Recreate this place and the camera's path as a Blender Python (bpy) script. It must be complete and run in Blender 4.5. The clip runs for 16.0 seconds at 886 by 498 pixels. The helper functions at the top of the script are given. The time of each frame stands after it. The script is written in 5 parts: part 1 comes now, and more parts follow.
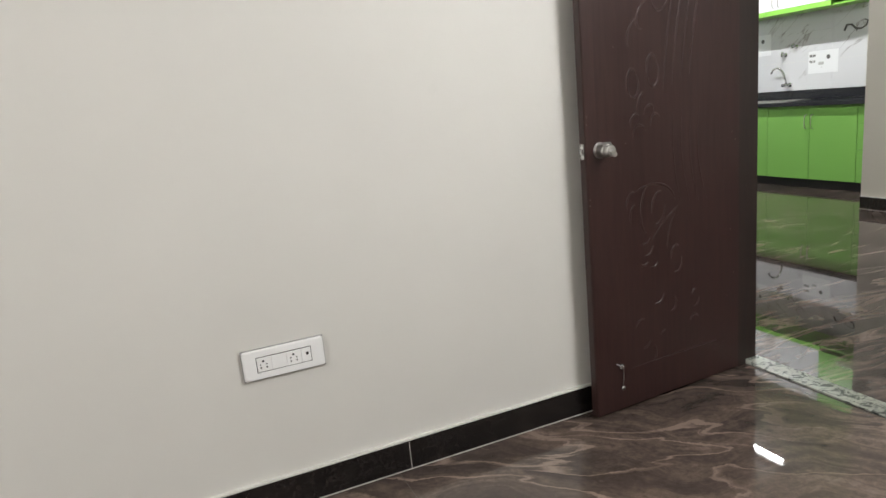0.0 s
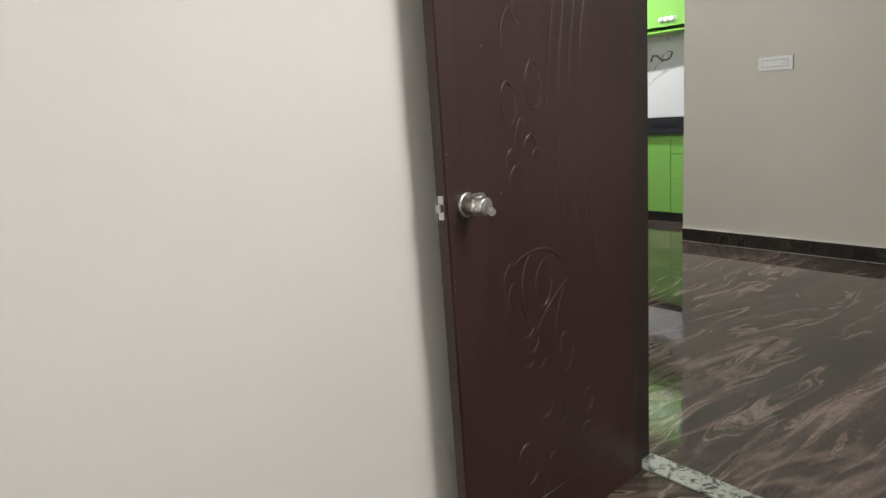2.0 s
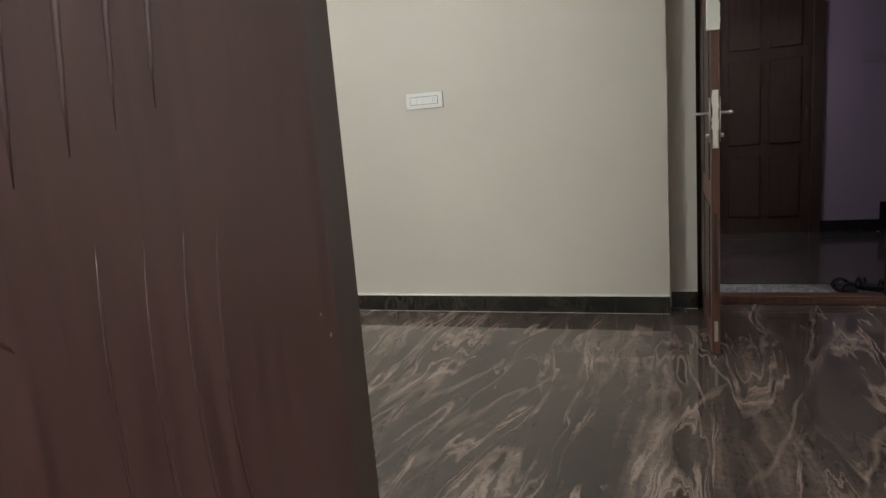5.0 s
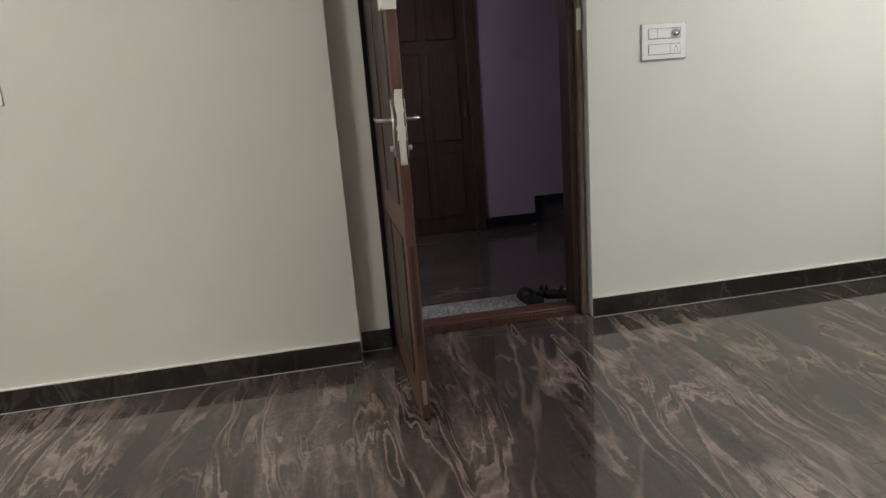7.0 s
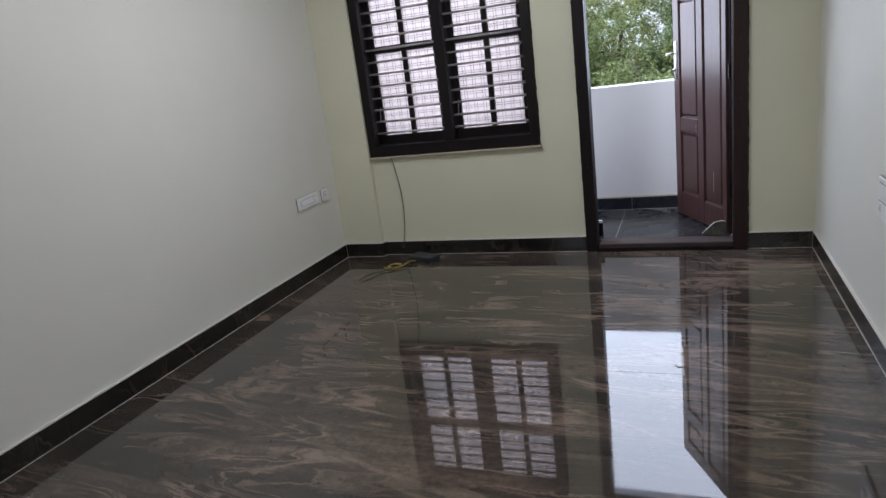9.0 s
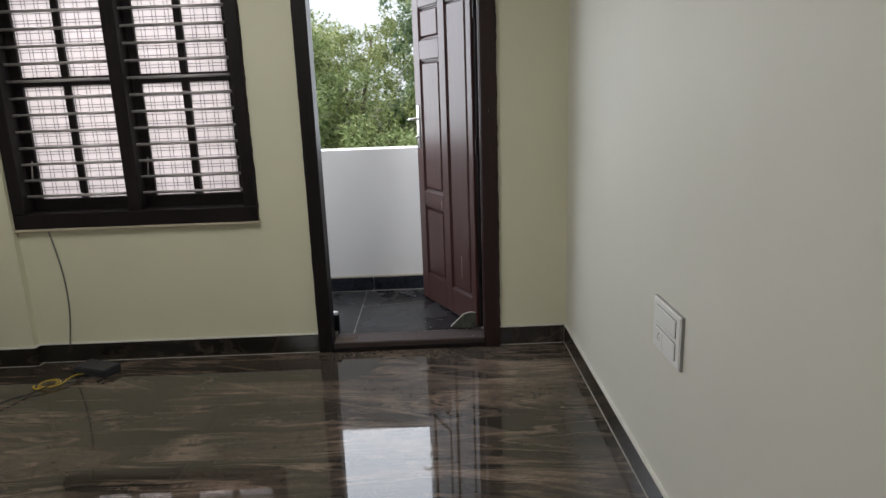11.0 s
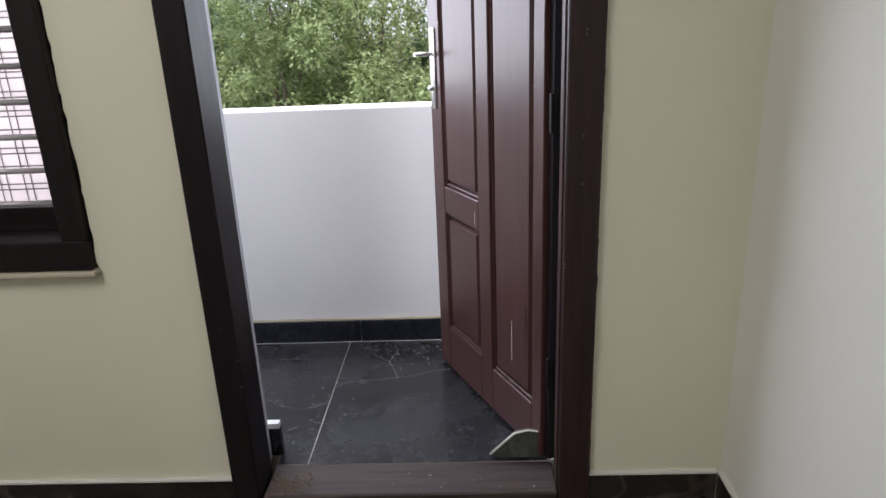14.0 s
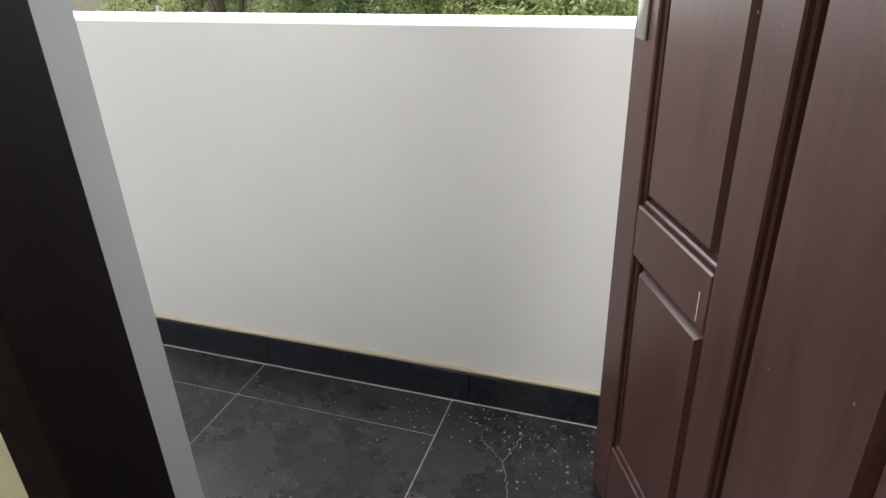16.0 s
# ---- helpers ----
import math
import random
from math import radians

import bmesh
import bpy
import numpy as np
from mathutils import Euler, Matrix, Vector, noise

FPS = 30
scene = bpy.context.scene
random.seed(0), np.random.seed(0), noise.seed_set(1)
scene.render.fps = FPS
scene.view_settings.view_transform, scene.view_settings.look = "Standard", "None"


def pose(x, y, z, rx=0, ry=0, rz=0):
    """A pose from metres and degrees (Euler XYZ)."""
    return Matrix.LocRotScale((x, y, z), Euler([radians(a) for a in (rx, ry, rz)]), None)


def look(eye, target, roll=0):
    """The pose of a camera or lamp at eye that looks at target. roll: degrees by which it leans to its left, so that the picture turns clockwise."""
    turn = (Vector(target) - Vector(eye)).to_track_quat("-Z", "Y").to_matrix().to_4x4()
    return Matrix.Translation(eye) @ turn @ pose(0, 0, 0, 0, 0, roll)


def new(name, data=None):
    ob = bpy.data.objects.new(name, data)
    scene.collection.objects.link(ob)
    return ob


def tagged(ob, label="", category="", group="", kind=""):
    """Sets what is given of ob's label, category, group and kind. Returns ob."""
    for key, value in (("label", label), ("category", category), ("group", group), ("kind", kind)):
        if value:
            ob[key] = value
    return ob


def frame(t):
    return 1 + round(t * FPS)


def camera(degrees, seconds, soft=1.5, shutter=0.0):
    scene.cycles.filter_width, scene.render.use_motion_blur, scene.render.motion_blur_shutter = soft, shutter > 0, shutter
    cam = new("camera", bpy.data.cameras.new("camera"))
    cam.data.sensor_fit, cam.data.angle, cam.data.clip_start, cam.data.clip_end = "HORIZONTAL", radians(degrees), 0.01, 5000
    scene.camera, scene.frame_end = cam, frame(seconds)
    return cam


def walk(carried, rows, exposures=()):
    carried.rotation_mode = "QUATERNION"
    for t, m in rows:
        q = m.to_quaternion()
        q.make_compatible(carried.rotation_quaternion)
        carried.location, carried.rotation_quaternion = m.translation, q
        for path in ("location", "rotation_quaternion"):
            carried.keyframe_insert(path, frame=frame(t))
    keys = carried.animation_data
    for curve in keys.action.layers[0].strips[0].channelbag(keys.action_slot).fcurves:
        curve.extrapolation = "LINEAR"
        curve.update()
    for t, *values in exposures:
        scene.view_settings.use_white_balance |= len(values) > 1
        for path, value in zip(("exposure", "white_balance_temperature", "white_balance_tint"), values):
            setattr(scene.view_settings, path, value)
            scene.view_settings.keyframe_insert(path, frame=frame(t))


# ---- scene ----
cam = camera(68.3, 16.0)
PATH = [
    (0, (0.681, 0.315, 1.202), (1.428, 2.117, 0.765), -5.6),
    (0.5, (0.804, 0.517, 1.209), (1.679, 2.248, 0.72), -4.1),
    (1, (0.893, 0.728, 1.203), (1.918, 2.374, 0.715), -2.7),
    (1.5, (0.974, 0.916, 1.198), (2.176, 2.444, 0.728), -3.7),
    (2, (1.112, 1.104, 1.201), (2.353, 2.615, 0.781), -4.1),
    (2.5, (1.249, 1.254, 1.203), (2.576, 2.692, 0.79), -2.3),
    (3, (1.404, 1.439, 1.186), (2.918, 2.675, 0.758), -3.6),
    (3.5, (1.539, 1.583, 1.176), (3.201, 2.615, 0.758), -3.5),
    (3.7, (1.612, 1.628, 1.166), (3.307, 2.607, 0.757), -4.5),
    (5.8, (2.462, 1.882, 1.202), (4.375, 2.283, 0.78), -3.4),
    (6, (2.573, 1.877, 1.206), (4.49, 2.217, 0.748), -3.4),
    (6.5, (2.777, 1.866, 1.197), (4.696, 2.0, 0.652), -2.6),
    (7, (3.031, 1.89, 1.236), (4.944, 1.552, 0.759), -4.4),
    (7.5, (3.204, 1.838, 1.23), (4.988, 1.041, 0.804), -5.7),
    (8, (3.402, 1.688, 1.281), (4.953, 0.515, 0.816), -7.1),
    (8.5, (3.536, 1.555, 1.276), (4.737, 0.037, 0.775), -5.3),
    (9, (3.523, 1.445, 1.364), (4.244, -0.343, 0.829), -7.3),
    (9.5, (3.581, 1.198, 1.346), (3.909, -0.698, 0.801), -5.9),
    (10, (3.597, 0.976, 1.401), (3.702, -0.953, 0.884), -3.5),
    (10.2, (3.587, 0.893, 1.412), (3.594, -1.041, 0.902), -2.4),
    (12.3, (3.506, -0.293, 1.382), (3.47, -2.249, 0.966), -2.1),
    (12.5, (3.496, -0.417, 1.363), (3.452, -2.373, 0.948), -3.3),
    (13, (3.488, -0.751, 1.33), (3.489, -2.708, 0.92), -3.5),
    (13.5, (3.477, -1.075, 1.343), (3.615, -3.019, 0.895), -1.2),
    (14, (3.536, -1.42, 1.325), (3.606, -3.314, 0.688), -2.3),
    (14.5, (3.505, -1.756, 1.274), (3.744, -3.59, 0.512), -2.9),
    (15, (3.489, -2.038, 1.254), (3.81, -3.809, 0.383), 0.2),
    (15.5, (3.552, -2.336, 1.256), (3.938, -4.067, 0.332), -0.7),
    (16, (3.586, -2.615, 1.242), (4.175, -4.304, 0.346), -2.0),
]
walk(cam, [(t, look(eye, target, roll)) for t, eye, target, roll in PATH], [
    (0, 0.92, 6350, 10), (2.5, 0.92, 6450, 10), (3.5, 1.15, 6600, 10), (6, 1.25, 6300, 8), (6.5, 1.48, 6400, 10), (7, 1.25, 6400, 10), (7.5, 1.28, 6350, 11),
    (8, 1.15, 6150, 12), (8.5, 0.85, 6050, 14), (9, 0.5, 5900, 15), (9.5, 0.48, 6100, 13), (10, 0.42, 6450, 10), (12.5, 0.35, 6600, 10), (13.5, 0.33, 6500, 13),
    (14, 0.75, 6350, 16), (14.5, 0.92, 6300, 15), (15.5, 0.98, 6600, 12), (16, 0.75, 7100, 8)])
# ---- world, sun, large lights ----
world = bpy.data.worlds.new("sky")
scene.world = world
world.use_nodes = True
wn = world.node_tree
sky = wn.nodes.new("ShaderNodeTexSky")
sky.sky_type = "NISHITA"
sky.sun_disc = False
sky.sun_elevation, sky.sun_rotation = radians(62), radians(22)
sky.air_density, sky.dust_density = 1.0, 6.0
wn.nodes["Background"].inputs[1].default_value = 0.15
cloud = wn.nodes.new("ShaderNodeMix")
cloud.data_type = "RGBA"
cloud.inputs[0].default_value = 0.65
cloud.inputs[7].default_value = (7.6, 8.1, 9.1, 1)  # thin bright overcast
wn.links.new(sky.outputs[0], cloud.inputs[6])
wn.links.new(cloud.outputs[2], wn.nodes["Background"].inputs[0])


def lamp(name, kind, m, energy, color=(1, 1, 1), **kw):
    d = bpy.data.lights.new(name, kind)
    d.energy, d.color = energy, color
    for k, v in kw.items():
        if k == "size":
            d.size = v
        elif k == "size_y":
            d.size_y = v
        elif k == "angle":
            d.angle = v
        elif k == "shape":
            d.shape = v
    ob = new(name, d)
    ob.matrix_world = m
    return ob


lamp("sun", "SUN", look((4, 10, 20), (0, 0, 0)), 0.8, (1.0, 0.97, 0.92), angle=radians(30))
# daylight falling on the window from outside
lamp("window_daylight", "AREA", look((5.15, -3.36, 1.45), (5.15, 2, 1.2)), 13, (0.88, 0.93, 1.0), shape="RECTANGLE", size=1.2, size_y=1.2)
# sky light through the opening over the parapet
lamp("balcony_daylight", "AREA", look((4.75, -4.2, 1.92), (4.75, 2, 1.5)), 84, (0.86, 0.92, 1.0), shape="RECTANGLE", size=5.2, size_y=1.7)
# tube lights
lamp("kitchen_tube_light", "AREA", pose(5.92, 5.15, 2.655), 27, (1.0, 0.99, 0.97), shape="RECTANGLE", size=0.04, size_y=1.2)
lamp("bedroom_tube_light", "AREA", look((2.74, 0.55, 2.4), (0.6, 1.2, 0.6), 90), 60, (1.0, 0.985, 0.96), shape="RECTANGLE", size=0.06, size_y=1.5)
lamp("hall_tube_light", "AREA", look((2.95, 3.9, 2.42), (6.0, 2.4, 1.1), 90), 23, (1.0, 0.99, 0.97), shape="RECTANGLE", size=0.05, size_y=1.2)
# added fill under the ceiling to lift the hall walls, no fitting there
lamp("hall_fill_light", "AREA", look((4.7, -1.2, 2.7), (4.7, -1.2, 0)), 22, (1.0, 0.99, 0.97), shape="RECTANGLE", size=0.3, size_y=1.2)
# added warm fill from the west, no window there; softens the door's shadow
lamp("bedroom_fill_light", "AREA", look((-2.1, 0.4, 1.5), (2.8, 1.6, 1.2)), 26, (1.0, 0.96, 0.90), shape="RECTANGLE", size=1.2, size_y=1.1)
lamp("lobby_light", "AREA", look((7.4, 1.9, 2.6), (7.4, 1.9, 0)), 6, (1.0, 0.93, 1.0), shape="RECTANGLE", size=0.3, size_y=0.3)


# ---- materials ----
def mat(name, rough=0.5, metal=0.0, color=(0.5, 0.5, 0.5)):
    m = bpy.data.materials.new(name)
    m.use_nodes = True
    b = m.node_tree.nodes["Principled BSDF"]
    b.inputs["Base Color"].default_value = (*color, 1)
    b.inputs["Roughness"].default_value = rough
    b.inputs["Metallic"].default_value = metal
    return m, m.node_tree, b


def coords(nt, scale=(1, 1, 1), rot=(0, 0, 0), world_space=True):
    mp = nt.nodes.new("ShaderNodeMapping")
    mp.inputs["Scale"].default_value = scale
    mp.inputs["Rotation"].default_value = [radians(a) for a in rot]
    if world_space:
        nt.links.new(nt.nodes.new("ShaderNodeNewGeometry").outputs["Position"], mp.inputs[0])
    else:
        nt.links.new(nt.nodes.new("ShaderNodeTexCoord").outputs["Object"], mp.inputs[0])
    return mp.outputs[0]


def noise_tex(nt, vec, scale, detail=4, rough=0.55, distort=0.0):
    n = nt.nodes.new("ShaderNodeTexNoise")
    n.inputs["Scale"].default_value, n.inputs["Detail"].default_value = scale, detail
    n.inputs["Roughness"].default_value, n.inputs["Distortion"].default_value = rough, distort
    nt.links.new(vec, n.inputs["Vector"])
    return n.outputs["Fac"]


def ramp(nt, fac, stops):
    r = nt.nodes.new("ShaderNodeValToRGB")
    while len(r.color_ramp.elements) < len(stops):
        r.color_ramp.elements.new(0.5)
    for e, (p, c) in zip(r.color_ramp.elements, stops):
        e.position = p
        e.color = (*c, 1) if isinstance(c, tuple) else (c, c, c, 1)
    nt.links.new(fac, r.inputs[0])
    return r.outputs[0]


def mixc(nt, fac, a, b, mode="MIX"):
    n = nt.nodes.new("ShaderNodeMix")
    n.data_type, n.blend_type = "RGBA", mode
    for k, v in ((0, fac), (6, a), (7, b)):
        sock = n.inputs[k]
        if isinstance(v, (int, float)):
            sock.default_value = v if k == 0 else (v, v, v, 1)
        elif isinstance(v, tuple):
            sock.default_value = (*v, 1)
        else:
            nt.links.new(v, sock)
    return n.outputs[2]


def bump(nt, b, height, strength=0.2, dist=0.01):
    n = nt.nodes.new("ShaderNodeBump")
    n.inputs["Strength"].default_value, n.inputs["Distance"].default_value = strength, dist
    nt.links.new(height, n.inputs["Height"])
    nt.links.new(n.outputs[0], b.inputs["Normal"])


def plaster(name, color, rough=0.6, marks=0.06):
    m, nt, b = mat(name, rough)
    v = coords(nt)
    big = noise_tex(nt, v, 1.3, 4)
    small = noise_tex(nt, v, 38, 5, 0.7)
    c = mixc(nt, ramp(nt, big, [(0.3, 0.0), (0.75, 1.0)]), color, tuple(k * (1 - marks) for k in color))
    spots = ramp(nt, noise_tex(nt, v, 9, 3, 0.6), [(0.70, 0.0), (0.80, 1.0)])
    c = mixc(nt, mixc(nt, 0.12, 0.0, spots), c, tuple(k * 0.75 for k in color))
    nt.links.new(c, b.inputs["Base Color"])
    bump(nt, b, small, 0.12, 0.004)
    nt.links.new(ramp(nt, big, [(0.2, rough - 0.08), (0.8, rough + 0.08)]), b.inputs["Roughness"])
    return m


WALL_BED = plaster("wall_paint_ivory", (0.66, 0.645, 0.605))
WALL_PART = plaster("wall_paint_warm_cream", (0.69, 0.65, 0.58))
WALL_HALL = plaster("wall_paint_cream", (0.745, 0.735, 0.665))
WALL_SOUTH = plaster("wall_paint_pale_olive", (0.67, 0.655, 0.495))
WALL_LILAC = plaster("wall_paint_lilac", (0.34, 0.275, 0.37))
WALL_OUT = plaster("balcony_paint_white", (0.74, 0.73, 0.725), 0.7, 0.09)
CEIL = plaster("ceiling_white", (0.85, 0.85, 0.84), 0.8)
REVEAL = plaster("reveal_grey_primer", (0.55, 0.57, 0.60), 0.7, 0.1)


def calc(nt, op, a, b=0.0, c=0.0):
    n = nt.nodes.new("ShaderNodeMath")
    n.operation = op
    for k, v in enumerate((a, b, c)):
        if isinstance(v, (int, float)):
            n.inputs[k].default_value = v
        else:
            nt.links.new(v, n.inputs[k])
    return n.outputs[0]


def marble(name, direction, dark=(0.034, 0.029, 0.026), vein=(0.27, 0.20, 0.165), rough=0.012, warp_by=0.35, size=1.0, folds=1.0, amount=1.0, across=1.9, run=0.24, cracks=1.0):
    """Polished dark stone: folded feathered bands of brown and tan that follow one flow, and a few long veins across them."""
    m, nt, b = mat(name, rough)
    v0 = coords(nt)

    def flow(angle, warp_amount, warp_scale, stretch):
        v = coords(nt, (1.0, 1.0, 1.0), (0, 0, angle))
        warp = nt.nodes.new("ShaderNodeTexNoise")
        warp.inputs["Scale"].default_value, warp.inputs["Detail"].default_value = warp_scale, 3
        nt.links.new(v, warp.inputs["Vector"])
        off = nt.nodes.new("ShaderNodeVectorMath")
        off.operation = "MULTIPLY_ADD"
        off.inputs[1].default_value = (warp_amount, warp_amount, 0)
        nt.links.new(warp.outputs["Color"], off.inputs[0])
        nt.links.new(v, off.inputs[2])
        st = nt.nodes.new("ShaderNodeMapping")
        st.inputs["Scale"].default_value = stretch
        nt.links.new(off.outputs[0], st.inputs[0])
        return off.outputs[0], st.outputs[0]

    along, main = flow(direction, warp_by, 0.9 * size, (run * size, across * size, 1.0))
    field = noise_tex(nt, main, 1.0, 4, 0.48, 0.25)
    frayed = calc(nt, "MULTIPLY_ADD", noise_tex(nt, v0, 26, 5, 0.7), 0.022, field)
    sep = nt.nodes.new("ShaderNodeSeparateXYZ")
    nt.links.new(along, sep.inputs[0])

    def strands(run, dense, shift, detail=5):
        """Noise drawn out along the bends of the field."""
        c = nt.nodes.new("ShaderNodeCombineXYZ")
        nt.links.new(calc(nt, "MULTIPLY", sep.outputs["X"], run), c.inputs[0])
        nt.links.new(calc(nt, "MULTIPLY", frayed, dense * folds), c.inputs[1])
        c.inputs[2].default_value = shift
        return noise_tex(nt, c.outputs[0], 1.0, detail, 0.6, 0.15)

    broad = ramp(nt, strands(0.8, 11, 0.0, 5), [(0.38, 0.0), (0.50, 0.18), (0.60, 0.5), (0.72, 0.75)])
    feather = ramp(nt, strands(1.6, 36, 4.7), [(0.40, 0.0), (0.54, 0.25), (0.66, 0.8)])
    fine = ramp(nt, strands(2.6, 110, 9.1, 4), [(0.35, 0.25), (0.65, 1.0)])
    line = calc(nt, "ABSOLUTE", calc(nt, "SUBTRACT", strands(0.6, 15, 2.2, 3), 0.5))
    line = ramp(nt, line, [(0.0, 0.66), (0.010, 0.42), (0.032, 0.0)])
    _, drawn = flow(direction, warp_by * 0.9, 1.6 * size, (run * 1.3 * size, across * 2.9 * size, 1.0))
    wisps = ramp(nt, noise_tex(nt, drawn, 1.0, 9, 0.68, 0.35), [(0.40, 0.0), (0.50, 0.16), (0.57, 0.46), (0.66, 0.82)])
    gate = ramp(nt, noise_tex(nt, v0, 1.3, 4, 0.55), [(0.34, 0.22), (0.47, 0.62), (0.60, 1.0)])
    gate2 = ramp(nt, noise_tex(nt, v0, 2.1, 4, 0.6), [(0.40, 0.15), (0.54, 1.0)])
    fac = mixc(nt, 1.0, mixc(nt, 0.78, mixc(nt, 1.0, broad, fine, "MULTIPLY"), wisps), mixc(nt, 1.0, feather, (0.26, 0.26, 0.26), "MULTIPLY"), "ADD")
    fac = mixc(nt, 1.0, fac, ramp(nt, noise_tex(nt, v0, 34, 7, 0.75, 0.4), [(0.34, 0.4), (0.60, 1.0)]), "MULTIPLY")
    fac = mixc(nt, 1.0, fac, gate, "MULTIPLY")
    fac = mixc(nt, 1.0, fac, mixc(nt, 1.0, line, gate2, "MULTIPLY"), "ADD")
    # long veins across the flow
    _, cross = flow(direction + 16, warp_by * 0.5, 1.6 * size, (0.22, 1.5, 1.0))
    crack = calc(nt, "ABSOLUTE", calc(nt, "SUBTRACT", noise_tex(nt, cross, 1.1, 4, 0.5, 0.1), 0.5))
    crack = ramp(nt, crack, [(0.0, 0.7 * cracks), (0.005, 0.5 * cracks), (0.012, 0.0)])
    gate3 = ramp(nt, noise_tex(nt, v0, 0.75, 3), [(0.46, 0.0), (0.56, 1.0)])
    fac = mixc(nt, 1.0, fac, mixc(nt, 1.0, crack, gate3, "MULTIPLY"), "ADD")
    grain = noise_tex(nt, v0, 75, 4, 0.8)
    fac = mixc(nt, 1.0, fac, ramp(nt, grain, [(0.3, 0.7), (0.62, 1.0)]), "MULTIPLY")
    fac = mixc(nt, 1.0, fac, (amount, amount, amount), "MULTIPLY")
    cloud = ramp(nt, noise_tex(nt, main, 1.7, 6, 0.6), [(0.35, 0.0), (0.7, 1.0)])
    base = mixc(nt, cloud, tuple(k * 0.75 for k in dark), tuple(k * q for k, q in zip(dark, (2.0, 1.8, 1.7))))
    base = mixc(nt, ramp(nt, grain, [(0.35, 0.0), (0.7, 0.5)]), base, tuple(k * 0.6 for k in dark))
    c = mixc(nt, fac, base, vein)
    nt.links.new(c, b.inputs["Base Color"])
    dust = noise_tex(nt, v0, 2.3, 6, 0.7)
    nt.links.new(ramp(nt, dust, [(0.45, rough), (0.8, rough + 0.06)]), b.inputs["Roughness"])
    b.inputs["IOR"].default_value = 1.6
    return m


FLOOR_BED = marble("polished_marble_swirled", 30, (0.036, 0.029, 0.026), (0.25, 0.185, 0.15), warp_by=0.9, size=0.9, folds=0.8, run=0.40, amount=2.0, cracks=0.3)
FLOOR_HALL = marble("polished_marble_streaked", 1, (0.031, 0.026, 0.0235), (0.245, 0.183, 0.155), warp_by=0.24, amount=1.4, cracks=0.45)
FLOOR_SOUTH = marble("polished_marble_green_brown", 3, (0.0265, 0.025, 0.0215), (0.215, 0.158, 0.122), warp_by=0.24, amount=1.2, cracks=0.4)
FLOOR_LOBBY = marble("lobby_stone", 80, (0.05, 0.045, 0.043), (0.12, 0.10, 0.095), 0.12)
SKIRT = marble("skirting_marble", 5, (0.010, 0.009, 0.008), (0.07, 0.056, 0.044), 0.2)


def speckle(name, dark, light, scale=30, rough=0.4, lo=0.42, hi=0.6):
    m, nt, b = mat(name, rough)
    v = coords(nt)
    n = noise_tex(nt, v, scale, 6, 0.7, 1.2)
    c = ramp(nt, n, [(lo, dark), (hi, light)])
    nt.links.new(c, b.inputs["Base Color"])
    bump(nt, b, n, 0.15, 0.002)
    return m


GRANITE_GREY = speckle("granite_grey_green", (0.04, 0.05, 0.04), (0.46, 0.48, 0.42), 27, 0.3, 0.43, 0.50)
GRANITE_LOBBY = speckle("granite_pale", (0.08, 0.08, 0.08), (0.30, 0.30, 0.30), 45, 0.75)
COUNTER = speckle("granite_black", (0.010, 0.011, 0.014), (0.03, 0.032, 0.038), 120, 0.1)
SKIRT_BED = speckle("skirting_black", (0.007, 0.006, 0.006), (0.018, 0.015, 0.014), 40, 0.22)
BALC_SKIRT = speckle("granite_blue_black", (0.009, 0.011, 0.016), (0.014, 0.017, 0.024), 60, 0.18)
GROUT = plaster("grout_pale", (0.46, 0.44, 0.40), 0.9)
GROUT_DARK = plaster("grout_brown", (0.11, 0.10, 0.09), 0.9)


def balcony_stone():
    m, nt, b = mat("balcony_black_stone", 0.3)
    v = coords(nt)
    n = noise_tex(nt, v, 3.0, 6, 0.65)
    c = ramp(nt, n, [(0.3, (0.009, 0.0092, 0.0115)), (0.7, (0.023, 0.0235, 0.028))])
    mott = ramp(nt, noise_tex(nt, v, 17, 7, 0.8, 0.3), [(0.45, 0.0), (0.75, 0.8)])
    c = mixc(nt, mott, c, (0.050, 0.051, 0.055))
    chips = ramp(nt, noise_tex(nt, v, 70, 3, 0.8, 0.5), [(0.62, 0.0), (0.68, 1.0)])
    where = ramp(nt, noise_tex(nt, v, 4.5, 4, 0.7), [(0.46, 0.0), (0.60, 1.0)])
    dirt = mixc(nt, 1.0, chips, where, "MULTIPLY")
    c = mixc(nt, mixc(nt, 1.0, dirt, (0.55, 0.55, 0.55), "MULTIPLY"), c, (0.30, 0.28, 0.21))
    nt.links.new(c, b.inputs["Base Color"])
    nt.links.new(ramp(nt, n, [(0.3, 0.14), (0.7, 0.38)]), b.inputs["Roughness"])
    return m


BALC_TILE = balcony_stone()


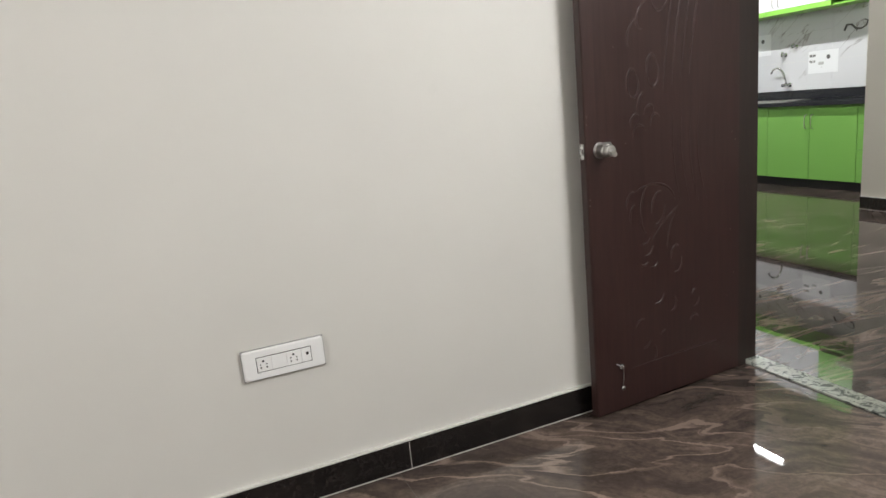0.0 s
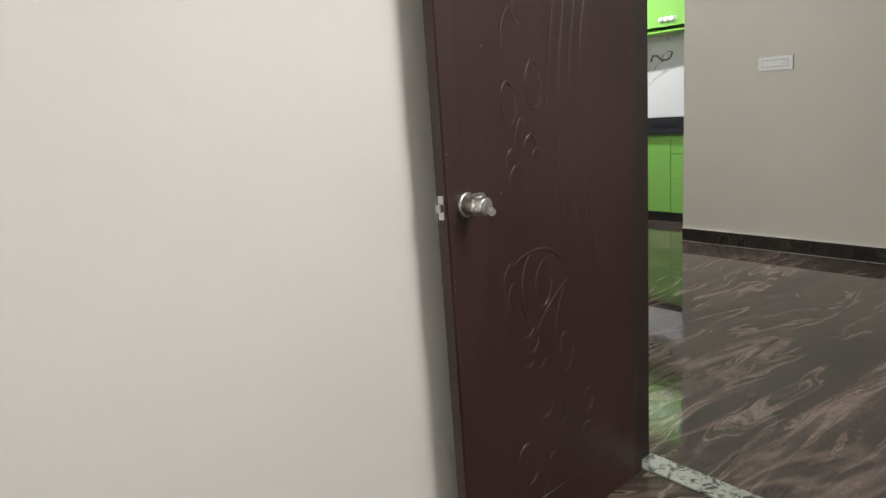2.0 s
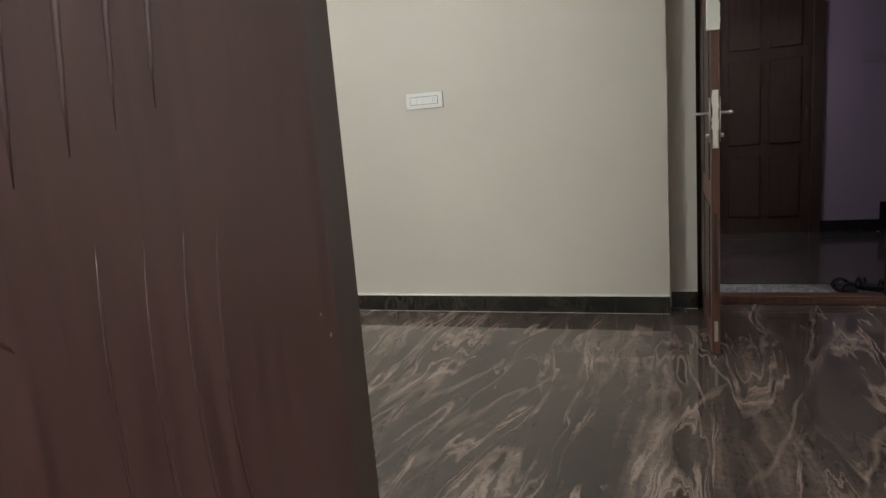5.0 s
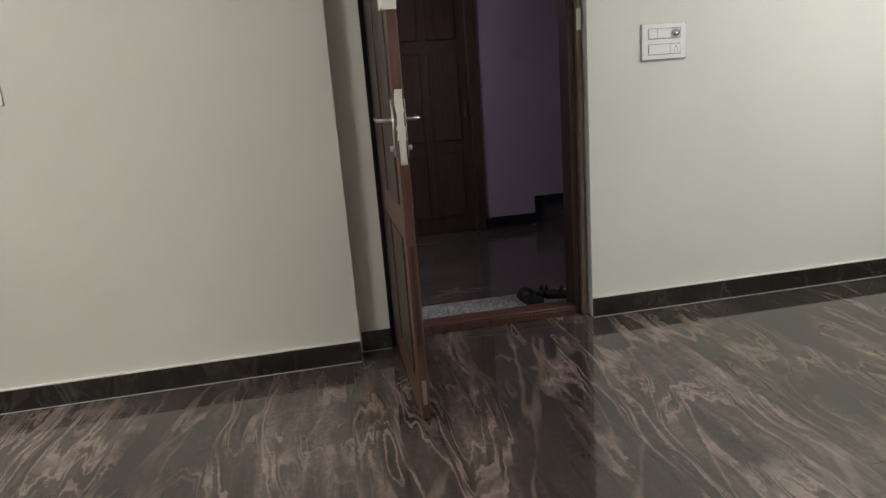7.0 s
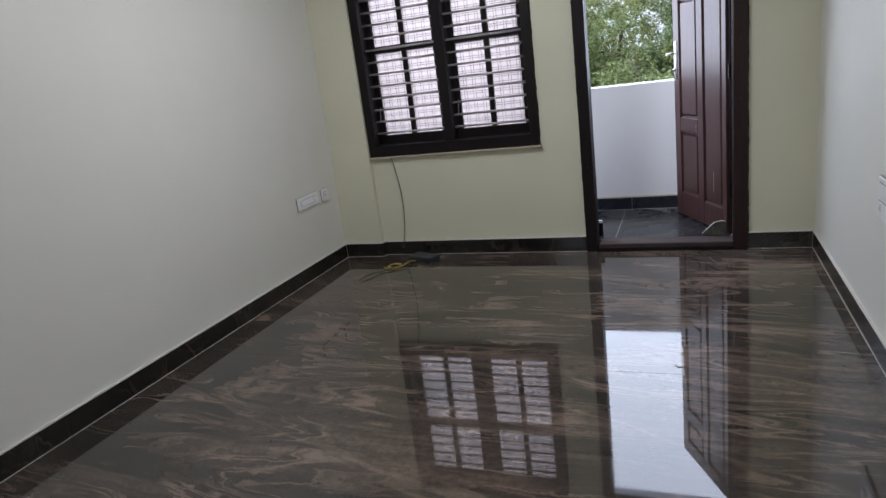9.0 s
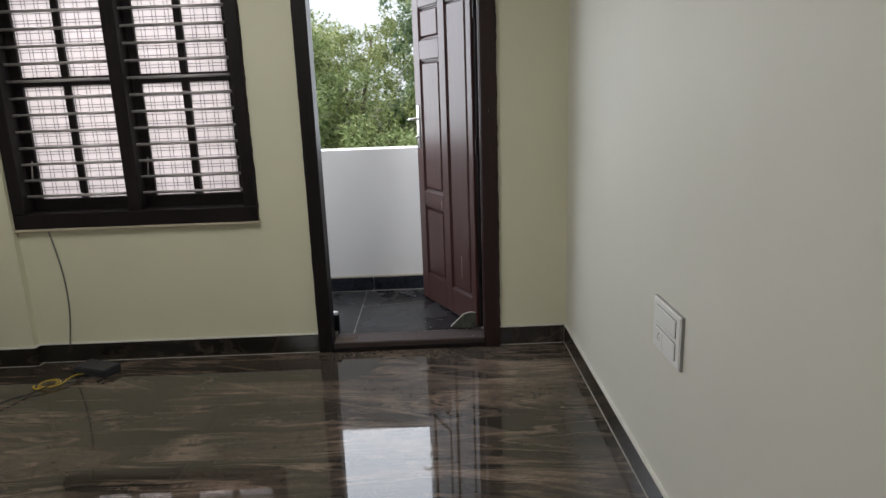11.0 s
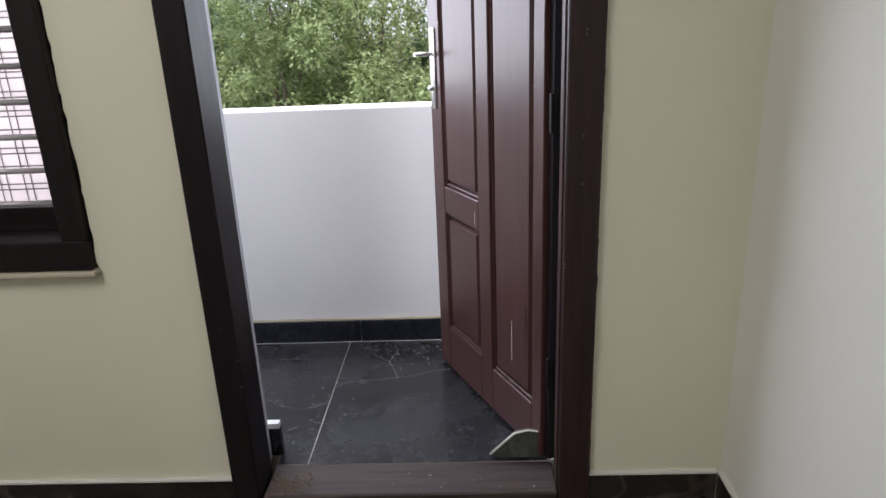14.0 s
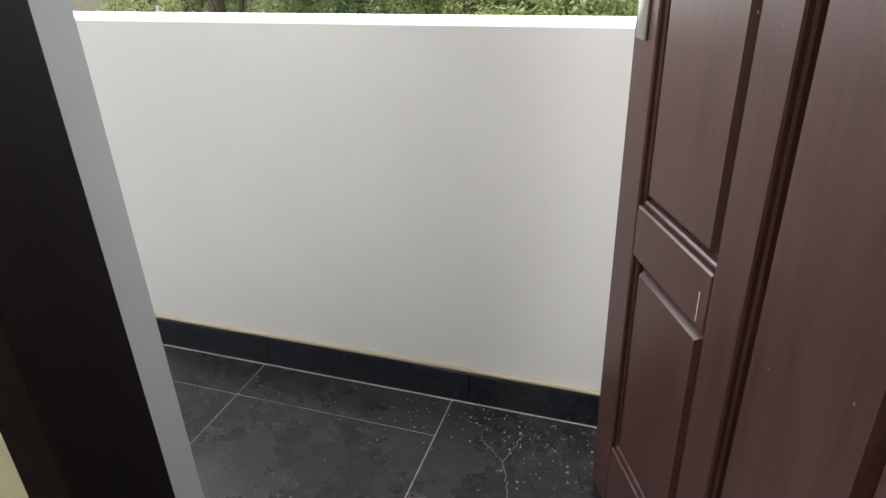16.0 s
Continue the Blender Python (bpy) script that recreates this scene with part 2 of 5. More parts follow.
def wood(name, c0, c1, rough=0.35, vertical=True, scale=1.0, marks=True):
    m, nt, b = mat(name, rough)
    s = (16 * scale, 16 * scale, 0.9 * scale) if vertical else (0.9 * scale, 16 * scale, 16 * scale)
    v = coords(nt, s, world_space=False)
    n = noise_tex(nt, v, 3.0, 6, 0.6, 0.8)
    c = ramp(nt, n, [(0.3, c0), (0.7, c1)])
    if marks:
        v2 = coords(nt, (1, 1, 1), world_space=False)
        wear = ramp(nt, noise_tex(nt, v2, 6, 6, 0.75), [(0.66, 0.0), (0.8, 0.5)])
        c = mixc(nt, wear, c, tuple(min(1, k * 1.9 + 0.02) for k in c1))
    nt.links.new(c, b.inputs["Base Color"])
    bump(nt, b, n, 0.08, 0.002)
    nt.links.new(ramp(nt, n, [(0.2, rough - 0.05), (0.8, rough + 0.1)]), b.inputs["Roughness"])
    return m


LEAF_A = wood("door_skin_dark_walnut", (0.025, 0.0105, 0.0095), (0.042, 0.0185, 0.016), 0.34)
FRAME_A = wood("frame_dark_walnut", (0.018, 0.011, 0.009), (0.032, 0.019, 0.015), 0.4)
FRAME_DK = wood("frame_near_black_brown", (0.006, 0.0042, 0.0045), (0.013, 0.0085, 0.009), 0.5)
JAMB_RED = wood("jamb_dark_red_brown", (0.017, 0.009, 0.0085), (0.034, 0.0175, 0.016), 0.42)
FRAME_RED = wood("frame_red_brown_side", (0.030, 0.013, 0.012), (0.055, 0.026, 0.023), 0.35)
LEAF_B = wood("door_varnish_red_brown", (0.054, 0.0215, 0.0205), (0.090, 0.041, 0.037), 0.3)
TEAK = wood("teak_varnished", (0.048, 0.0175, 0.012), (0.112, 0.046, 0.030), 0.4)
TEAK_WORN = wood("teak_worn_edge", (0.13, 0.095, 0.068), (0.26, 0.205, 0.155), 0.6)
LEAF_C = wood("neighbour_door_varnish", (0.022, 0.0095, 0.007), (0.05, 0.023, 0.016), 0.4)
TEAK_DARK = wood("teak_dark", (0.022, 0.012, 0.009), (0.05, 0.028, 0.02), 0.45)
SILL = wood("sill_worn_wood", (0.014, 0.008, 0.0075), (0.075, 0.048, 0.042), 0.65, False)

GREEN = mat("cabinet_laminate_green", 0.28, 0, (0.225, 0.50, 0.105))[0]
GREEN_PALE = mat("cabinet_edge_green", 0.35, 0, (0.26, 0.60, 0.09))[0]
WHITE_GLOSS = mat("cabinet_gloss_white", 0.12, 0, (0.80, 0.81, 0.82))[0]
WHITE_PLASTIC = mat("switch_plastic_white", 0.3, 0, (0.84, 0.84, 0.83))[0]
KEY_PLASTIC = mat("switch_key_white", 0.3, 0, (0.86, 0.86, 0.85))[0]
RIM_SHADE = mat("back_box_shade_grey", 0.6, 0, (0.27, 0.27, 0.26))[0]
DARK_PLASTIC = mat("dark_plastic", 0.45, 0, (0.02, 0.02, 0.02))[0]
STEEL = mat("brushed_steel", 0.32, 1, (0.56, 0.55, 0.53))[0]
CHROME = mat("chrome", 0.14, 1, (0.62, 0.62, 0.62))[0]
BAR = mat("window_bar_grey_paint", 0.35, 0.2, (0.38, 0.36, 0.36))[0]
RUBBER_BLACK = mat("black_rubber", 0.6, 0, (0.012, 0.012, 0.013))[0]
CABLE_GREY = mat("cable_grey", 0.5, 0, (0.17, 0.18, 0.15))[0]
CABLE_YELLOW = mat("cable_yellow", 0.5, 0, (0.55, 0.38, 0.03))[0]
CASE_BLACK = mat("black_case_plastic", 0.35, 0, (0.03, 0.032, 0.04))[0]
LILAC_PLASTIC = mat("switch_plastic_lilac_grey", 0.5, 0, (0.30, 0.25, 0.32))[0]
SLOT = mat("socket_hole_black", 0.6, 0, (0.01, 0.01, 0.01))[0]
PAPER = mat("masking_paper", 0.8, 0, (0.66, 0.64, 0.58))[0]
ROOF_RED = mat("roof_tile_red", 0.8, 0, (0.34, 0.10, 0.07))[0]
CONCRETE = plaster("raw_plaster_edge", (0.50, 0.44, 0.33), 0.9, 0.3)


def dado_tile():
    m, nt, b = mat("dado_white_marble", 0.12)
    v = coords(nt, (1, 1, 1), (38, 0, 0))
    st = nt.nodes.new("ShaderNodeMapping")
    st.inputs["Scale"].default_value = (1, 1.0, 4.0)
    nt.links.new(v, st.inputs[0])
    n = noise_tex(nt, st.outputs[0], 1.8, 4, 0.5, 0.4)
    s = nt.nodes.new("ShaderNodeMath")
    s.operation = "SUBTRACT"
    nt.links.new(n, s.inputs[0])
    s.inputs[1].default_value = 0.5
    a = nt.nodes.new("ShaderNodeMath")
    a.operation = "ABSOLUTE"
    nt.links.new(s.outputs[0], a.inputs[0])
    line = ramp(nt, a.outputs[0], [(0.0, 0.9), (0.009, 0.4), (0.024, 0.0)])
    gate = ramp(nt, noise_tex(nt, v, 2.2, 3), [(0.48, 0.0), (0.58, 1.0)])
    c = mixc(nt, mixc(nt, 1.0, line, gate, "MULTIPLY"), (0.66, 0.665, 0.68), (0.30, 0.28, 0.28))
    nt.links.new(c, b.inputs["Base Color"])
    return m


DADO = dado_tile()


def pane_glass():
    """Frosted window glass with an etched plaid."""
    m = bpy.data.materials.new("patterned_glass")
    m.use_nodes = True
    nt = m.node_tree
    nt.nodes.clear()
    out = nt.nodes.new("ShaderNodeOutputMaterial")
    sep = nt.nodes.new("ShaderNodeSeparateXYZ")
    nt.links.new(coords(nt), sep.inputs[0])

    def lines(sock, period, at, width):
        a = nt.nodes.new("ShaderNodeMath")
        a.operation = "MULTIPLY_ADD"
        nt.links.new(sock, a.inputs[0])
        a.inputs[1].default_value, a.inputs[2].default_value = 1 / period, at
        f = nt.nodes.new("ShaderNodeMath")
        f.operation = "FRACT"
        nt.links.new(a.outputs[0], f.inputs[0])
        g = nt.nodes.new("ShaderNodeMath")
        g.operation = "LESS_THAN"
        nt.links.new(f.outputs[0], g.inputs[0])
        g.inputs[1].default_value = width
        return g.outputs[0]
    tot = None
    for sock, per in ((sep.outputs["X"], 0.066), (sep.outputs["Z"], 0.048)):
        for at in (0.0, 0.70):
            l = lines(sock, per, at, 0.075 if per < 0.06 else 0.055)
            if tot is None:
                tot = l
            else:
                mx = nt.nodes.new("ShaderNodeMath")
                mx.operation = "MAXIMUM"
                nt.links.new(tot, mx.inputs[0])
                nt.links.new(l, mx.inputs[1])
                tot = mx.outputs[0]
    tr = nt.nodes.new("ShaderNodeBsdfTranslucent")
    nt.links.new(mixc(nt, tot, (0.50, 0.455, 0.435), (0.15, 0.14, 0.14)), tr.inputs["Color"])
    tp = nt.nodes.new("ShaderNodeBsdfTransparent")
    nt.links.new(mixc(nt, tot, (0.62, 0.58, 0.57), (0.13, 0.12, 0.12)), tp.inputs["Color"])
    gl = nt.nodes.new("ShaderNodeBsdfGlossy")
    gl.inputs["Roughness"].default_value = 0.1
    m1, m2 = nt.nodes.new("ShaderNodeMixShader"), nt.nodes.new("ShaderNodeMixShader")
    m1.inputs[0].default_value, m2.inputs[0].default_value = 0.5, 0.04
    nt.links.new(tr.outputs[0], m1.inputs[1])
    nt.links.new(tp.outputs[0], m1.inputs[2])
    nt.links.new(m1.outputs[0], m2.inputs[1])
    nt.links.new(gl.outputs[0], m2.inputs[2])
    nt.links.new(m2.outputs[0], out.inputs[0])
    return m


PANE = pane_glass()
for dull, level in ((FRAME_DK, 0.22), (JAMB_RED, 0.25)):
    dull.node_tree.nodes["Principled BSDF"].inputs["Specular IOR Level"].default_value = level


def foliage(name, c0, c1):
    m, nt, b = mat(name, 0.55)
    info = nt.nodes.new("ShaderNodeNewGeometry")
    n = noise_tex(nt, coords(nt), 0.9, 3)
    c = mixc(nt, info.outputs["Random Per Island"], c0, c1)
    c = mixc(nt, ramp(nt, n, [(0.4, 0.0), (0.65, 0.6)]), c, tuple(k * 0.6 for k in c0))
    nt.links.new(c, b.inputs["Base Color"])
    tl_ = nt.nodes.new("ShaderNodeBsdfTranslucent")
    nt.links.new(c, tl_.inputs["Color"])
    mx = nt.nodes.new("ShaderNodeMixShader")
    mx.inputs[0].default_value = 0.35
    nt.links.new(b.outputs[0], mx.inputs[1])
    nt.links.new(tl_.outputs[0], mx.inputs[2])
    nt.links.new(mx.outputs[0], nt.nodes["Material Output"].inputs["Surface"])
    return m


LEAF_LIGHT = foliage("leaf_yellow_green", (0.30, 0.37, 0.12), (0.66, 0.70, 0.36))
LEAF_MID = foliage("leaf_mid_green", (0.22, 0.30, 0.11), (0.52, 0.61, 0.30))
LEAF_DARK = foliage("leaf_blue_green", (0.15, 0.24, 0.12), (0.36, 0.48, 0.28))
BARK = plaster("bark_grey_brown", (0.16, 0.13, 0.10), 0.9, 0.4)
SOIL = plaster("ground_earth", (0.14, 0.13, 0.08), 0.95, 0.4)


# ---- mesh helpers ----
def box(bm, x0, x1, y0, y1, z0, z1):
    vs = [bm.verts.new((x, y, z)) for z in (z0, z1) for x, y in ((x0, y0), (x1, y0), (x1, y1), (x0, y1))]
    for f in ((3, 2, 1, 0), (4, 5, 6, 7), (0, 1, 5, 4), (1, 2, 6, 5), (2, 3, 7, 6), (3, 0, 4, 7)):
        bm.faces.new([vs[i] for i in f])
    return vs


def bev(bm, w=0.003, seg=1):
    bmesh.ops.bevel(bm, geom=list(bm.edges), offset=w, segments=seg, affect="EDGES", clamp_overlap=True)
    return bm


def boxes(*dims, bevel=0.0, seg=1):
    bm = bmesh.new()
    for d in dims:
        box(bm, *d)
    if bevel:
        bev(bm, bevel, seg)
    return bm


def lathe(bm, profile, m=Matrix.Identity(4), n=24):
    """A turned shape about z; profile in (radius, height), placed by m."""
    rings = []
    for r, h in profile:
        rings.append([bm.verts.new(m @ Vector((r * math.cos(2 * math.pi * i / n), r * math.sin(2 * math.pi * i / n), h))) for i in range(n)])
    for a, b in zip(rings, rings[1:]):
        for i in range(n):
            bm.faces.new((a[i], a[(i + 1) % n], b[(i + 1) % n], b[i]))
    bm.faces.new(list(reversed(rings[0])))
    bm.faces.new(rings[-1])
    return bm


def tube(bm, pts, r=0.003, n=6, taper=None):
    """A round bar along points."""
    pts = [Vector(p) for p in pts]
    rings, up = [], Vector((0.13, 0.21, 0.97)).normalized()
    for i, p in enumerate(pts):
        d = (pts[min(i + 1, len(pts) - 1)] - pts[max(i - 1, 0)]).normalized()
        if abs(d.dot(up)) > 0.97:
            up = Vector((1, 0.1, 0))
        a = d.cross(up).normalized()
        b = d.cross(a).normalized()
        rr = r if taper is None else r * (1 + (taper - 1) * i / (len(pts) - 1))
        rings.append([bm.verts.new(p + rr * (math.cos(2 * math.pi * k / n) * a + math.sin(2 * math.pi * k / n) * b)) for k in range(n)])
    for u, v in zip(rings, rings[1:]):
        for k in range(n):
            bm.faces.new((u[k], u[(k + 1) % n], v[(k + 1) % n], v[k]))
    bm.faces.new(list(reversed(rings[0])))
    bm.faces.new(rings[-1])
    return bm


def part(name, bm, material, parent=None, label="", smooth=False):
    me = bpy.data.meshes.new(name)
    bmesh.ops.recalc_face_normals(bm, faces=list(bm.faces))
    bm.to_mesh(me)
    bm.free()
    if smooth:
        for p in me.polygons:
            p.use_smooth = True
    me.materials.append(material)
    ob = new(name, me)
    ob.parent = parent
    if label:
        ob["label"] = label
    return ob


def structure(name, bm, material, label="", category=""):
    return tagged(part(name, bm, material), label, category, "", "structure")


def thing(name, label, category, m=Matrix.Identity(4), group=""):
    ob = new(name)
    ob.matrix_world = m
    ob.empty_display_size = 0.1
    return tagged(ob, label, category, group)


# ---- large structure ----
H = 2.75
BX0, BY0, BY1 = -2.2, -2.0, 2.25
structure("wall_bedroom_north", boxes((BX0, 2.7995, BY1, 2.35, 0, H)), WALL_BED, "ivory painted plaster wall behind the open door", "wall")
structure("wall_bedroom_west", boxes((BX0 - 0.1, BX0, BY0 - 0.1, 2.35, 0, H)), WALL_BED, "plain ivory painted wall", "wall")
structure("wall_bedroom_south", boxes((BX0, 2.705, BY0 - 0.1, BY0, 0, H)), WALL_BED, "plain ivory painted wall", "wall")
structure("wall_bedroom_east", boxes((2.805, 2.905, 0.6, 1.42, 0, H), (2.805, 2.905, 1.42, BY1, 2.14, H)), WALL_BED, "ivory wall with the bedroom doorway", "wall")
structure("wall_hall_west", boxes((2.705, 2.828, -3.17, 0.6, 0, H)), WALL_HALL, "cream painted hall wall with a low switch plate", "wall")
structure("wall_hall_northwest", boxes((2.805, 2.905, 2.301, 7.2, 0, H)), WALL_HALL, "plain cream hall wall", "wall")
structure("wall_north", boxes((2.805, 5.5, 7.2, 7.3, 0, H), (6.5, 7.42, 7.2, 7.3, 0, H), (5.5, 6.5, 7.2, 7.3, 0, 1.0), (5.5, 6.5, 7.2, 7.3, 1.95, H)), WALL_HALL, "plain cream wall at the kitchen's end", "wall")
structure("wall_partition", boxes((5.98, 6.12, 1.80, 3.91, 0, H), (6.12, 7.22, 3.81, 3.91, 0, H)), WALL_PART, "cream partition wall between hall and kitchen", "wall")
structure("wall_hall_east", boxes((6.12, 6.34, -3.2, 0.565, 0, H), (6.1205, 6.34, 1.80, 3.81, 0, H), (6.12, 6.34, 0.565, 1.645, 2.12, H)), WALL_HALL, "cream hall wall around the main door", "wall")
structure("wall_door_pier", boxes((6.10, 6.34, 1.645, 1.7995, 0, H)), WALL_PART, "narrow cream wall strip beside the main door", "wall")
structure("wall_kitchen_east", boxes((7.22, 7.42, 3.81, 7.2, 0, H)), WALL_HALL, "kitchen wall behind the counter", "wall")
structure("wall_south", boxes((2.828, 3.205, -3.17, -3.0, 0, H), (3.205, 4.23, -3.17, -3.0, 2.12, H), (4.23, 4.50, -3.17, -3.0, 0, H),
                              (4.50, 5.80, -3.17, -3.0, 0, 0.77), (4.50, 5.80, -3.17, -3.0, 2.12, H), (5.80, 6.12, -3.17, -2.955, 0, H)),
          WALL_SOUTH, "pale olive painted wall with window and balcony door", "wall")
structure("ceiling_bedroom", boxes((BX0 - 0.1, 2.905, BY0 - 0.1, 2.35, H, H + 0.12)), CEIL, "plain white ceiling", "ceiling")
structure("ceiling_hall", boxes((2.905, 9.0, -3.2, 7.3, H, H + 0.12), (2.705, 2.905, -3.2, -2.1, H, H + 0.12), (2.705, 2.905, 2.35, 7.3, H, H + 0.12)), CEIL, "plain white ceiling", "ceiling")


def skirting(name, runs, label, material=SKIRT, h=0.105, t=0.011, z=0.0, lip=True):
    """Stone skirting: each run is (x0, y0, x1, y1, inward x, inward y)."""
    bl, tiles = bmesh.new(), []
    for x0, y0, x1, y1, nx, ny in runs:
        n = max(1, round(math.hypot(x1 - x0, y1 - y0) / 1.6))
        for i in range(n):
            g = 0.0012
            ax, ay = x0 + (x1 - x0) * i / n, y0 + (y1 - y0) * i / n
            bx_, by_ = x0 + (x1 - x0) * (i + 1) / n, y0 + (y1 - y0) * (i + 1) / n
            lx, hx = sorted((ax, bx_ + nx * t))
            ly, hy = sorted((ay, by_ + ny * t))
            if nx:
                tiles.append((lx, hx, ly + g, hy - g, z, z + h))
            else:
                tiles.append((lx + g, hx - g, ly, hy, z, z + h))
        lx, hx = sorted((x0, x1 + nx * (t + 0.003)))
        ly, hy = sorted((y0, y1 + ny * (t + 0.003)))
        box(bl, lx, hx, ly, hy, z + h, z + h + 0.006)
    bj = bmesh.new()
    for x0, y0, x1, y1, nx, ny in runs:
        lx, hx = sorted((x0 + nx * t, x1 + nx * (t + 0.0035)))
        ly, hy = sorted((y0 + ny * t, y1 + ny * (t + 0.0035)))
        box(bj, lx, hx, ly, hy, z, z + 0.0022)
    ob = structure(name, bj, GROUT, label, "skirting")
    for tile in tiles:
        part("skirting_tile", boxes(tile), material, ob)
    if lip:
        part("plaster_edge", bl, WALL_BED, ob, "thin pale plaster edge")
    else:
        bl.free()
    return ob


skirting("baseboard_bedroom", [(-2.2, BY1, -0.36, BY1, 0, -1), (-0.36, BY1, 1.287, BY1, 0, -1), (1.287, BY1, 2.750, BY1, 0, -1), (2.805, 0.6, 2.805, 1.42, -1, 0)], "near-black marble skirting with a pale plaster edge", SKIRT_BED)
skirting("baseboard_hall", [(2.828, -2.99, 2.828, 0.6, 1, 0), (2.842, -3.0, 3.205, -3.0, 0, 1), (4.23, -3.0, 5.80, -3.0, 0, 1), (5.80, -2.955, 6.11, -2.955, 0, 1), (5.80, -2.988, 5.80, -2.944, -1, 0),
                            (6.12, -2.94, 6.12, -1.2, -1, 0), (6.12, -1.2, 6.12, 0.565, -1, 0), (6.10, 1.645, 6.10, 1.79, -1, 0), (5.98, 1.80, 5.98, 3.91, -1, 0)],
         "dark veined marble skirting around the hall")

part("skirting_joint", boxes((1.2859, 1.2881, 2.2391, 2.2499, 0.003, 0.105)), GROUT, bpy.data.objects["baseboard_bedroom"], "pale vertical joint")

# floor beds; the slabs follow at the end
structure("floor", boxes((BX0, 2.8, BY0, BY1, -0.1, -0.0015), (2.8, 6.34, -3.15, 7.2, -0.1, -0.0015), (6.34, 7.3, 3.91, 7.2, -0.1, -0.0015)), GROUT_DARK, "screed bed under polished brown marble slabs", "floor")
structure("threshold_bedroom", boxes((2.808, 2.904, 1.467, 2.249, -0.001, 0.0062), bevel=0.002), GRANITE_GREY, "grey-green veined granite threshold strip", "threshold")

# ---- bedroom door ----
def stroke(bm, pts, r, n=6):
    """A low rounded ridge on a face that looks to -y, swelling in its middle and dying away at its ends."""
    pts = [Vector(p) for p in pts]
    rings = []
    for i, p in enumerate(pts):
        d = (pts[min(i + 1, len(pts) - 1)] - pts[max(i - 1, 0)]).normalized()
        side = Vector((-d.z, 0, d.x))
        swell = r * (0.12 + 0.88 * math.sin(math.pi * i / (len(pts) - 1)) ** 0.6)
        rings.append([bm.verts.new(p + side * swell * math.cos(2 * math.pi * k / n) + Vector((0, 0.75 * swell * math.sin(2 * math.pi * k / n), 0))) for k in range(n)])
    for u, v in zip(rings, rings[1:]):
        for k in range(n):
            bm.faces.new((u[k], u[(k + 1) % n], v[(k + 1) % n], v[k]))
    bm.faces.new(list(reversed(rings[0])))
    bm.faces.new(rings[-1])


def arc(bm, cx, cz, rx, rz, a0, a1, tilt=0.0, r=0.0035, y=0.0):
    pts = []
    for i in range(15):
        a = radians(a0 + (a1 - a0) * i / 14)
        u, w = rx * math.cos(a), rz * math.sin(a)
        t = radians(tilt)
        pts.append((cx + u * math.cos(t) - w * math.sin(t), y, cz + u * math.sin(t) + w * math.cos(t)))
    stroke(bm, pts, r, 8)


def bend(bm, p, q, bow, r=0.003, y=0.0):
    """A bowed stroke from p to q on the door's face."""
    p, q = Vector((p[0], 0, p[1])), Vector((q[0], 0, q[1]))
    d = q - p
    side = Vector((-d.z, 0, d.x)).normalized()
    pts = []
    for i in range(13):
        k = i / 12
        v = p + d * k + side * bow * 4 * k * (1 - k)
        pts.append((v.x, y, v.z))
    stroke(bm, pts, r, 8)


